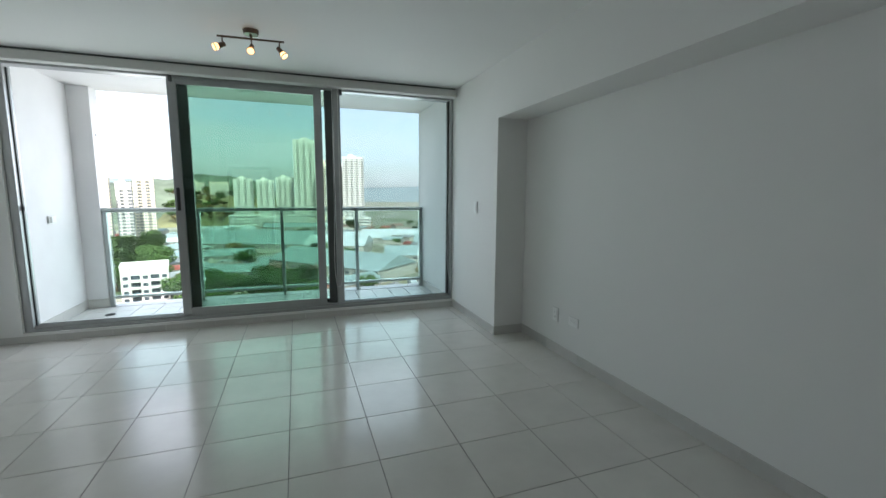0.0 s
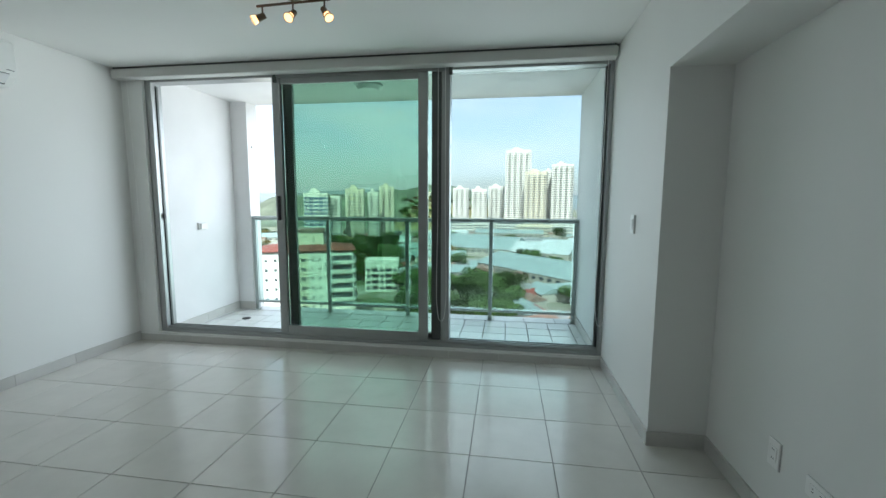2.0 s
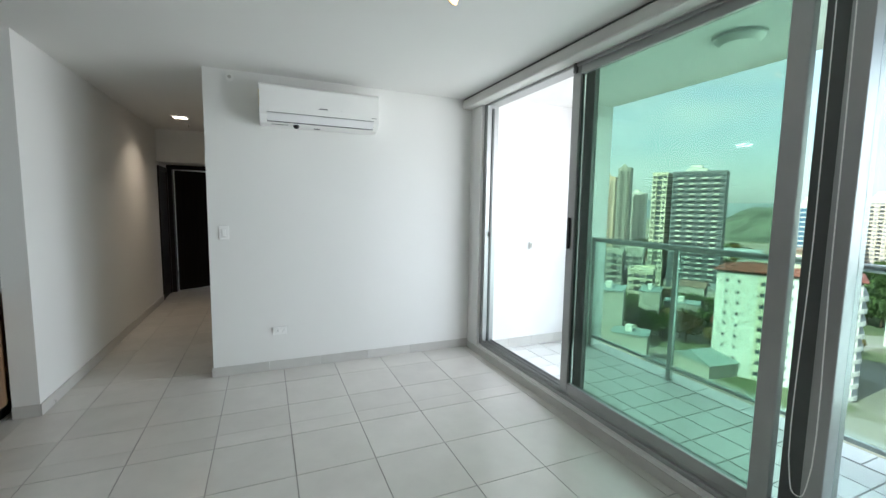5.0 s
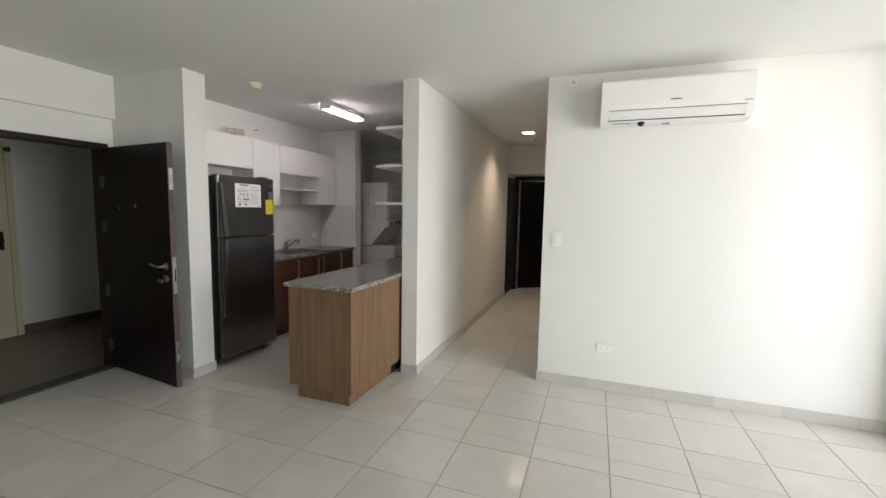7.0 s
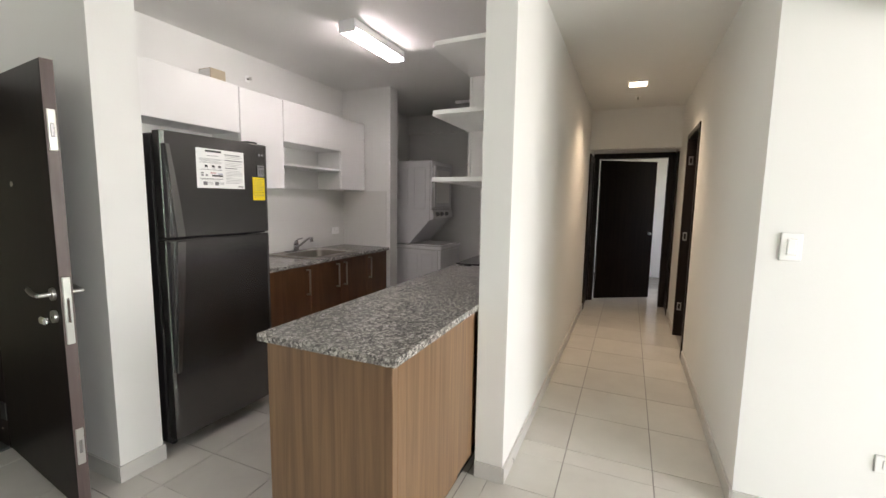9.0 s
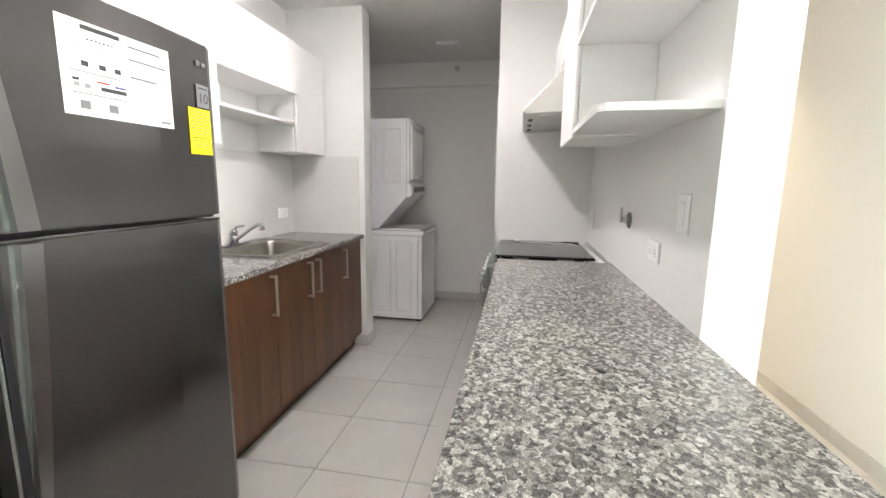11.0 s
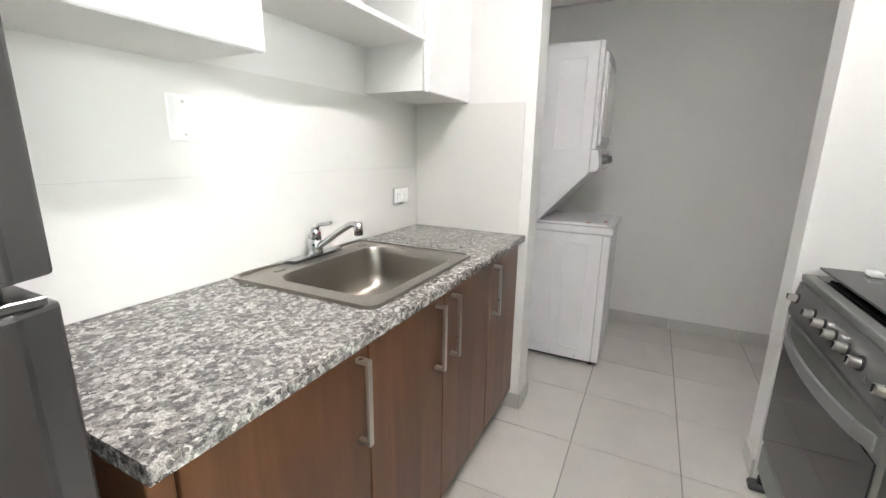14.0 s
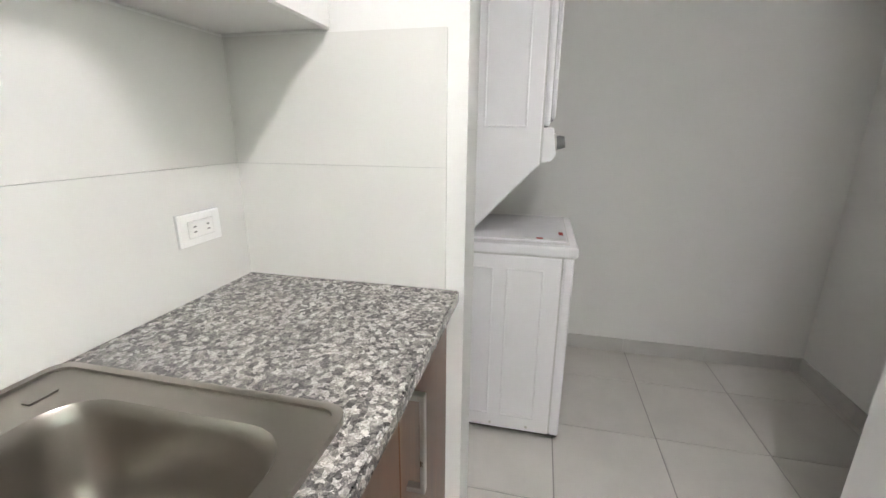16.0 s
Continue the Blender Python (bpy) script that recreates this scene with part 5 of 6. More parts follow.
def washer():
    xs, xb = -4.045, -4.66
    yb, yf = -0.54, 0.170
    t = thing("stacked_washer_dryer", (-4.39, -0.2, 0), "white stacked washing machine and dryer in the laundry", "washing machine")
    L = Local(t)
    L.box("base", xb + 0.01, xs - 0.008, yb + 0.01, yf - 0.006, 0.02, 0.034, BLACK, 0.002)
    w = L.box("washer_body", xb, xs, yb, yf - 0.045, 0.030, 0.842, ENAMEL, 0.008, segments=2)
    L.box("seam", xb + 0.006, xs - 0.004, yf - 0.046, yf - 0.040, 0.035, 0.842, EDGE_SHADE, 0)
    L.box("front_panel", xb, xs, yf - 0.041, yf, 0.030, 0.842, ENAMEL, 0.010, segments=2)
    L.box("top_gap", xb + 0.004, xs - 0.003, yb + 0.004, yf - 0.004, 0.841, 0.849, EDGE_SHADE, 0)
    L.box("washer_top", xb - 0.002, xs + 0.006, yb, yf + 0.012, 0.848, 0.888, ENAMEL, 0.010, segments=3)
    L.box("lid_gap", xb + 0.055, xs - 0.040, -0.345, yf - 0.020, 0.887, 0.890, EDGE_SHADE, 0)
    ld = L.box("lid", xb + 0.06, xs - 0.045, -0.34, yf - 0.025, 0.889, 0.900, ENAMEL, 0.004)
    L.box("lid_edge", xs - 0.075, xs - 0.050, -0.12, yf - 0.035, 0.900, 0.904, EDGE_SHADE, 0.001, "grey lid edge strip", parent=ld)
    L.box("sticker", xs - 0.20, xs - 0.15, yf - 0.060, yf - 0.042, 0.900, 0.9012, INK_RED, 0, "small red warning sticker")
    L.box("sticker", xs - 0.073, xs - 0.052, 0.02, 0.045, 0.904, 0.9052, INK_RED, 0, "small red warning sticker")
    for y in (yf - 0.30, yf - 0.14):
        L.tube("screw", (xs - 0.001, y, 0.055), (xs + 0.003, y, 0.055), 0.006, NICKEL, n=10, parent=w)
    side_ribs(L, w, xs, ((yb + 0.06, yb + 0.20), (yb + 0.25, yb + 0.40), (yb + 0.45, yb + 0.60)), 0.10, 0.79)
    side = [(yb, 0.90), (yb, 1.912), (0.012, 1.912), (0.012, 1.20), (-0.26, 0.905)]
    d = L.prism("dryer_body", side, "x", xb, xs, ENAMEL, bevel=0.005)
    L.box("seam", xb + 0.006, xs - 0.004, 0.0115, 0.018, 1.205, 1.907, EDGE_SHADE, 0)
    L.box("dryer_front", xb, xs, 0.0175, 0.040, 1.335, 1.912, ENAMEL, 0.008, segments=2)
    side_ribs(L, d, xs, ((yb + 0.10, yb + 0.26), (yb + 0.34, yb + 0.50)), 1.33, 1.83)
    L.box("door_gap", xb + 0.075, xs - 0.045, 0.039, 0.043, 1.355, 1.865, EDGE_SHADE, 0)
    door = L.box("dryer_door", xb + 0.08, xs - 0.05, 0.042, 0.058, 1.36, 1.86, ENAMEL, 0.012, segments=2)
    L.box("door_inset", xb + 0.13, xs - 0.10, 0.058, 0.061, 1.41, 1.81, PLASTIC, 0.003, parent=door)
    cp = L.prism("control_panel", [(0.018, 1.330), (0.054, 1.330), (0.068, 1.235), (0.054, 1.212), (0.018, 1.205)], "x", xb + 0.004, xs - 0.001, ENAMEL, bevel=0.003)
    for x in (xs - 0.09, xs - 0.22, xs - 0.36):
        L.tube("knob_base", (x, 0.058, 1.275), (x, 0.070, 1.276), 0.032, NICKEL, n=24, parent=cp)
        L.tube("knob", (x, 0.070, 1.275), (x, 0.100, 1.279), 0.026, INK_GREY, 0.021, n=20, parent=cp)
    for x in (xb + 0.05, xs - 0.05):
        for y in (yb + 0.06, yf - 0.05):
            L.tube("foot", (x, y, 0.0), (x, y, 0.03), 0.018, BLACK, n=10)


washer()
jb = thing("wall_junction_box", (XL + 0.05, 0.342, 2.545), "small grey sprinkler fitting on the laundry beam", "fitting")
Local(jb).tube("cap", (XL + 0.05, 0.342, 2.545), (XL + 0.068, 0.342, 2.545), 0.03, NICKEL, n=18)
Local(jb).box("stem", XL + 0.068, XL + 0.085, 0.336, 0.348, 2.535, 2.555, NICKEL, 0.002)

# ---- the city below ----
GZ = -45.0
EYE = Vector((1.8, 2.0, 1.4))


def out_at(az, dist, z=GZ):
    return (EYE.x + dist * math.sin(radians(az)), EYE.y + dist * math.cos(radians(az)), z)


def ground_material():
    m, nt, b = nodes("city_ground", (0.15, 0.16, 0.11), 0.95)
    v = coords(nt)
    n = add(nt, "ShaderNodeTexNoise", Scale=0.012, Detail=8.0, Roughness=0.65)
    nt.links.new(v, n.inputs["Vector"])
    n2 = add(nt, "ShaderNodeTexVoronoi", Scale=0.045)
    nt.links.new(v, n2.inputs["Vector"])
    sep = nt.nodes.new("ShaderNodeSeparateColor")
    nt.links.new(n2.outputs["Color"], sep.inputs[0])
    c1 = ramp(nt, n.outputs["Fac"], [(0.36, (0.055, 0.085, 0.03)), (0.46, (0.12, 0.14, 0.06)), (0.54, (0.22, 0.20, 0.15)), (0.66, (0.30, 0.29, 0.27))])
    c2 = ramp(nt, sep.outputs[0], [(0.2, (0.06, 0.09, 0.035)), (0.5, (0.20, 0.19, 0.17)), (0.8, (0.36, 0.35, 0.33))])
    mx = nt.nodes.new("ShaderNodeMixRGB")
    mx.inputs[0].default_value = 0.45
    nt.links.new(c1, mx.inputs[1])
    nt.links.new(c2, mx.inputs[2])
    nt.links.new(mx.outputs[0], b.inputs["Base Color"])
    return m


def leaf_material(name, a, b2):
    m, nt, b = nodes(name, a, 0.8, 0.0, 0.2)
    g = nt.nodes.new("ShaderNodeNewGeometry")
    nt.links.new(ramp(nt, g.outputs["Random Per Island"], [(0.0, a), (1.0, b2)]), b.inputs["Base Color"])
    return m


LEAF = leaf_material("foliage", (0.018, 0.046, 0.012), (0.085, 0.140, 0.036))
LEAF_DRY = leaf_material("dry_foliage", (0.07, 0.085, 0.03), (0.26, 0.17, 0.07))
BARK = plain("bark", (0.12, 0.09, 0.06), 0.9, vary=0.2)
TOWER_WHITE = plain("tower_white", (0.62, 0.60, 0.55), 0.8, vary=0.04, scale=0.2)
TOWER_CREAM = plain("tower_cream", (0.56, 0.51, 0.40), 0.8, vary=0.05, scale=0.2)
TOWER_GREY = plain("tower_grey", (0.13, 0.145, 0.155), 0.6, vary=0.08, scale=0.2)
TOWER_PINK = plain("tower_salmon", (0.66, 0.48, 0.35), 0.8, vary=0.05, scale=0.2)
TOWER_BEIGE = plain("weathered_beige", (0.36, 0.345, 0.30), 0.8, vary=0.08, scale=0.2)
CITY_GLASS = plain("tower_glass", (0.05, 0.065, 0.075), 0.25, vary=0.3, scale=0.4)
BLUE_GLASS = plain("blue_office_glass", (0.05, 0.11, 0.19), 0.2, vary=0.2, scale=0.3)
# distance haze put into the window colour of far towers
HAZE_GLASS = plain("hazed_windows", (0.22, 0.235, 0.24), 0.4, vary=0.3, scale=0.4)
ROOF_WHITE = plain("white_roof", (0.42, 0.46, 0.455), 0.5, vary=0.1, scale=0.1)
ROOF_RUST = plain("weathered_roof", (0.20, 0.13, 0.10), 0.8, vary=0.3, scale=0.2)
ROOF_PALE = plain("pale_metal_roof", (0.235, 0.295, 0.29), 0.5, vary=0.1, scale=0.1)
ROOF_RED = plain("red_roof", (0.21, 0.055, 0.04), 0.8, vary=0.2, scale=0.2)
ROOF_GREY = plain("grey_roof", (0.20, 0.21, 0.21), 0.7, vary=0.15, scale=0.2)
# haze put into the hill colours: a little on HILL, paler and bluer on FAR_HILL
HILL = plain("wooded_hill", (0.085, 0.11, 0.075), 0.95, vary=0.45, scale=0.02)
FAR_HILL = plain("hazed_distant_hill", (0.16, 0.20, 0.21), 1.0, vary=0.15, scale=0.004)

bm = bmesh.new()
bmesh.ops.create_circle(bm, cap_ends=True, radius=4200, segments=48, matrix=Matrix.Translation((0, 0, GZ)))
structure("ground", bm, ground_material(), "mixed green and built-up city ground far below", "ground")


def ridge(name, az0, az1, dist, heights, depth, material, label):
    """A long low hill: a lit slope that rises to an uneven crest and falls behind it."""
    bm = bmesh.new()
    n = 60
    rows = []
    for i in range(n + 1):
        f = i / n
        az = az0 + (az1 - az0) * f
        k = f * (len(heights) - 1)
        a = min(int(k), len(heights) - 2)
        s = k - a
        s = s * s * (3 - 2 * s)
        h = heights[a] * (1 - s) + heights[a + 1] * s
        h *= 1 + 0.12 * noise.noise((az * 0.6, dist * 0.01, 3.1))
        rows.append([bm.verts.new(out_at(az, dist + depth * d, GZ + h * e)) for d, e in ((-1, -0.02), (-0.6, 0.35), (-0.25, 0.8), (0, 1.0), (0.6, 0.6), (1, -0.02))])
    for a, b in zip(rows, rows[1:]):
        for i in range(5):
            bm.faces.new((a[i], b[i], b[i + 1], a[i + 1]))
    ob = structure(name, bm, material, label, "hill")
    smooth(ob)


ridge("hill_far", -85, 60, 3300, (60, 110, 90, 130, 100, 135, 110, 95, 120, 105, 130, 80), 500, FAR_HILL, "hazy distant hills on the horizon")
ridge("hill_near", -34, 2, 1000, (30, 56, 60, 62, 68, 76, 88, 80, 56, 0), 190, HILL, "wooded hill behind the houses")
ridge("hill_dry", -16, 3, 800, (0, 30, 46, 44, 40, 34, 0), 120, plain("dry_slope", (0.17, 0.155, 0.07), 0.95, vary=0.6, scale=0.03), "dry orange slope below the wooded hill")


def tower(az, dist, width, depth, top, rz, wall, label, bays=6, storey=3.1, glazing=None, balconies=True, crown=True, accent=None, wide=0.36, podium=0.0):
    """A block of flats: body, projecting bays, window bands, balcony fronts and a stepped plant room; top is its height above the ground."""
    t = thing("apartment_building", out_at(az, dist), label, "building", rz=rz)
    # beyond 400 m the windows take the paler haze colour
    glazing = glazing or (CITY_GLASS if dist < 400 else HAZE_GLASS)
    accent = accent or wall
    w, d = width / 2, depth / 2
    part("body", box(bmesh.new(), -w, w, -d, d, 0, top), wall, t)
    win, slab, bay = bmesh.new(), bmesh.new(), bmesh.new()
    n = int((top - 0.6) / storey)

    def solid(bm, x0, x1, y0, y1, z0, z1):
        vs = [bm.verts.new(p) for p in ((x0, y0, z0), (x1, y0, z0), (x1, y1, z0), (x0, y1, z0), (x0, y0, z1), (x1, y0, z1), (x1, y1, z1), (x0, y1, z1))]
        for f in ((0, 1, 5, 4), (1, 2, 6, 5), (2, 3, 7, 6), (3, 0, 4, 7), (4, 5, 6, 7), (3, 2, 1, 0)):
            bm.faces.new([vs[i] for i in f])

    bw = width / bays
    sb = max(2, round(depth / bw))
    sw = depth / sb
    for i in range(0, bays, 2):
        x = -w + (i + 0.5) * bw
        solid(bay, x - bw * 0.44, x + bw * 0.44, -d - 0.9, -d, 0, top - (storey * 0.6 if i % 4 else -0.4))
    for k in range(n):
        z = k * storey + 0.3
        for i in range(bays):
            x = -w + (i + 0.5) * bw
            if i % 2:
                solid(win, x - bw * 0.46, x + bw * 0.46, -d - 0.06, -d + 0.1, z + 0.35, z + storey - 0.55)
                if balconies:
                    solid(slab, x - bw * 0.47, x + bw * 0.47, -d - 1.5, -d, z - 0.1, z + 0.12)
                    solid(slab, x - bw * 0.47, x + bw * 0.47, -d - 1.55, -d - 1.42, z + 0.12, z + 1.0)
            else:
                solid(win, x - bw * wide * 0.75, x + bw * wide * 0.75, -d - 0.96, -d - 0.86, z + 1.0, z + storey - 0.7)
        for i in range(sb):
            y = -d + (i + 0.5) * sw
            for s in (-1, 1):
                solid(win, s * w - 0.06, s * w + 0.06, y - sw * 0.24, y + sw * 0.24, z + 0.9, z + storey - 0.6)
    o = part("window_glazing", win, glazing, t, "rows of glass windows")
    o["kind"] = "stuff"
    o = part("projecting_bay", bay, wall, t)
    o["kind"] = "stuff"
    if balconies:
        o = part("balcony_front", slab, accent, t)
        o["kind"] = "stuff"
    part("parapet", ring_plate(bmesh.new(), [(-w - 0.2, -d - 0.2), (w + 0.2, -d - 0.2), (w + 0.2, d + 0.2), (-w - 0.2, d + 0.2)],
                               [(-w + 0.4, -d + 0.4), (w - 0.4, -d + 0.4), (w - 0.4, d - 0.4), (-w + 0.4, d - 0.4)], top - 0.3, top + 1.0), wall, t)
    if crown:
        part("plant_room", box(bmesh.new(), -w * 0.55, w * 0.25, -d * 0.6, d * 0.6, top, top + storey), accent if crown == "cream" else wall, t)
        part("roof_tank", box(bmesh.new(), -w * 0.42, w * 0.02, -d * 0.4, d * 0.4, top + storey, top + storey * 1.7), accent if crown == "cream" else wall, t)
    if podium:
        part("podium", box(bmesh.new(), -w * 1.6, w * 1.6, -d - 14, d, 0, podium), wall, t)
        strips = bmesh.new()
        for z in range(3, int(podium) - 1, 4):
            box(strips, -w * 1.55, w * 1.55, -d - 14.1, -d - 13.9, z, z + 1.6)
        part("podium_opening", strips, CITY_GLASS, t)
    return t


WT, CT = "tall white apartment tower with rows of balconies", "cream apartment block with rows of windows"
tower(1.55, 640, 37, 30, 121, -4, TOWER_WHITE, WT, 9, podium=17)
tower(3.9, 600, 29, 26, 87, -8, TOWER_CREAM, "pale cream tower beside the tallest one", 8, podium=15)
tower(5.5, 660, 13, 22, 93, -8, TOWER_WHITE, "slim white tower between two broader ones", 4)
tower(7.3, 620, 29, 28, 98, -10, TOWER_WHITE, WT, 8, podium=14)
tower(-1.3, 700, 26, 22, 71, 0, TOWER_WHITE, CT, 7)
tower(-3.6, 650, 23, 20, 65, 2, TOWER_WHITE, "low white apartment block with balconies", 6, podium=16)
tower(-6.1, 640, 24, 22, 66, 4, TOWER_WHITE, "low white apartment block with balconies", 6, podium=18)
tower(-8.7, 900, 33, 18, 68, 8, TOWER_CREAM, "long cream block on the hill", 9, balconies=False, crown=False)
tower(-11.1, 900, 28, 18, 66, 10, TOWER_CREAM, "cream block among trees on the hill", 8, balconies=False)
tower(-16.2, 540, 18, 18, 64, 14, TOWER_CREAM, "cream apartment block with a pointed plant room", 5)
tower(-18.0, 500, 12, 16, 56, 14, TOWER_WHITE, "low pale block between two cream ones", 4)
tower(-20.4, 480, 20, 18, 59, 16, TOWER_CREAM, CT, 7)
tower(-22.9, 440, 9, 16, 51, 18, TOWER_WHITE, "narrow white block beside the glass offices", 3, crown=False)
tower(-25.3, 430, 23, 22, 53, 20, TOWER_WHITE, "white office block with dark blue glass fronts", 5, 3.6, BLUE_GLASS, False, wide=0.55)
tower(-35.3, 300, 27, 24, 69, 30, TOWER_GREY, "dark grey tower with white balconies", 9, glazing=CITY_GLASS, accent=TOWER_WHITE, crown="cream")
tower(-39.2, 302, 8.5, 22, 69, 30, TOWER_CREAM, "pale narrow wing of the dark tower", 3, crown=False, balconies=False)
tower(-41.9, 560, 18.3, 18, 66.5, 34, TOWER_WHITE, "distant slim white apartment tower", 5)
tower(-43.5, 520, 13.5, 18, 93, 36, TOWER_BEIGE, "distant grey glass tower", 4, glazing=CITY_GLASS)
tower(-45.3, 440, 12.8, 16, 77, 38, TOWER_PINK, "distant salmon tower with stepped top", 5)
tower(-44.6, 235, 13, 14, 25.5, 40, TOWER_BEIGE, "mid-rise grey flats with wide balconies", 5, crown=False)
tower(-42.0, 258, 11.8, 14, 25, 37, TOWER_BEIGE, "mid-rise flats with rows of windows", 5, crown=False, balconies=False)
tower(-40.8, 212, 10, 14, 19.5, 36, TOWER_CREAM, "cream flats with deep wavy balconies", 4, crown=False)
tower(-16.9, 220, 17, 12, 15.5, 14, TOWER_WHITE, "small white apartment house among trees", 5, crown=False)


def blank_block(az, dist, width, depth, h, rz, label):
    """A low block that turns a bare plastered side wall to the flat."""
    t = thing("building", out_at(az, dist), label, "building", rz=rz)
    w, d = width / 2, depth / 2
    part("wall", box(bmesh.new(), -w, w, -d, d, 0, h), TOWER_BEIGE, t)
    part("roof", box(bmesh.new(), -w - 0.3, w + 0.3, -d - 0.3, d + 0.3, h, h + 0.4), ROOF_PALE, t)
    part("roof_hatch", box(bmesh.new(), -w * 0.3, w * 0.1, -d * 0.3, d * 0.3, h + 0.4, h + 2.2), TOWER_WHITE, t)


blank_block(-44.2, 150, 9, 12, 20.5, 40, "pale flat-roofed block with a bare wall")
blank_block(-39.6, 180, 7, 12, 16.0, 36, "small pale flat-roofed block")
blank_block(-36.2, 190, 12, 8, 10.5, 32, "low pale block below the dark tower")
blank_block(-41.5, 140, 10, 8, 9.0, 36, "low white block beside the lane")


def red_roof_block():
    t = thing("apartment_building", out_at(-26.7, 152), "white apartment block with a red tiled roof", "building", rz=24)
    w, d, top = 15.0, 9.5, 29.5
    part("body", box(bmesh.new(), -w, w, -d, d, 0, top), TOWER_WHITE, t)
    part("centre_bay", box(bmesh.new(), -5.2, 0.4, -d - 0.25, -d, 0, top - 0.4), TOWER_CREAM, t, "cream painted bay between the white fronts")
    eave = [(-w - 0.9, -d - 0.9), (w + 0.9, -d - 0.9), (w + 0.9, d + 0.9), (-w - 0.9, d + 0.9)]
    inner = [(-w * 0.62, -d * 0.42), (w * 0.62, -d * 0.42), (w * 0.62, d * 0.42), (-w * 0.62, d * 0.42)]
    r = bmesh.new()
    lo = [r.verts.new((x, y, top + 0.55)) for x, y in eave]
    mid = [r.verts.new((x, y, top + 0.80)) for x, y in eave]
    hi = [r.verts.new((x, y, top + 2.1)) for x, y in inner]
    r.faces.new(lo[::-1])
    r.faces.new(hi)
    for i in range(4):
        j = (i + 1) % 4
        r.faces.new((lo[i], lo[j], mid[j], mid[i]))
        r.faces.new((mid[i], mid[j], hi[j], hi[i]))
    part("roof", r, ROOF_RED, t, "dark red hipped roof on posts")
    for x in (-14, -7, 0, 7, 14):
        part("roof_post", box(bmesh.new(), x - 0.15, x + 0.15, -d - 0.2, -d + 0.1, top, top + 0.6), TOWER_WHITE, t)
    part("stair_tower", box(bmesh.new(), -3.5, 5.5, -3.0, 6, top + 0.5, top + 6.8), TOWER_CREAM, t)
    part("stair_roof", box(bmesh.new(), -4.2, 6.2, -3.8, 6.8, top + 6.8, top + 7.2), ROOF_RUST, t)
    # dark block put in as the shade beside the stair tower
    part("stair_shadow_gap", box(bmesh.new(), 5.5, 7.4, -2.0, 5, top + 0.5, top + 6.2), TOWER_GREY, t)
    part("canopy", box(bmesh.new(), 5.6, 10.5, -d - 2.2, -d, top - 3.4, top - 3.1), ROOF_PALE, t)
    for k in range(9):
        z = k * 3.15 + 0.5
        for x in (-12.4, -9.6, 1.9, 4.2):
            part("window", box(bmesh.new(), x - 0.38, x + 0.38, -d - 0.05, -d + 0.05, z + 1.1, z + 1.95), CITY_GLASS, t)
        for x in (-3.9, -1.0):
            part("window", box(bmesh.new(), x - 0.75, x + 0.75, -d - 0.30, -d - 0.2, z + 0.9, z + 2.0), CITY_GLASS, t)
        rim = [(6.6, -d), (6.6, -d - 1.0)] + [(12.6 + 3.6 * math.sin(radians(a)), -d + 2.6 - 3.6 * math.cos(radians(a))) for a in range(0, 91, 18)] + [(w + 1.2, d - 1.0), (w, d - 1.0), (w, -d)]
        part("balcony", prism(bmesh.new(), rim, "z", z - 0.1, z + 1.0), TOWER_WHITE, t)
        part("window", box(bmesh.new(), 6.9, w - 0.4, -d - 0.06, -d + 0.05, z + 1.0, z + 2.6), CITY_GLASS, t)
        part("window", box(bmesh.new(), w - 0.05, w + 0.06, -d + 1.2, d - 1.2, z + 1.0, z + 2.6), CITY_GLASS, t)


red_roof_block()


def hall_building(az, dist, width, depth, h, rz, roof, label):
    t = thing("warehouse", out_at(az, dist), label, "warehouse", "warehouses below", rz=rz)
    w, d = width / 2, depth / 2
    part("wall", box(bmesh.new(), -w, w, -d, d, 0, h * 0.55), TOWER_BEIGE, t)
    h *= 0.55
    part("roof", prism(bmesh.new(), [(-d - 0.6, h), (d + 0.6, h), (0, h + depth * 0.17)], "x", -w - 0.6, w + 0.6), roof, t)
    win = bmesh.new()
    for i in range(int(width / 6)):
        x = -w + 3 + i * 6
        box(win, x - 1.6, x + 1.6, -d - 0.05, -d + 0.05, h * 0.5, h * 0.78)
    o = part("window_glazing", win, CITY_GLASS, t)
    o["kind"] = "stuff"


rr = random.Random(7)
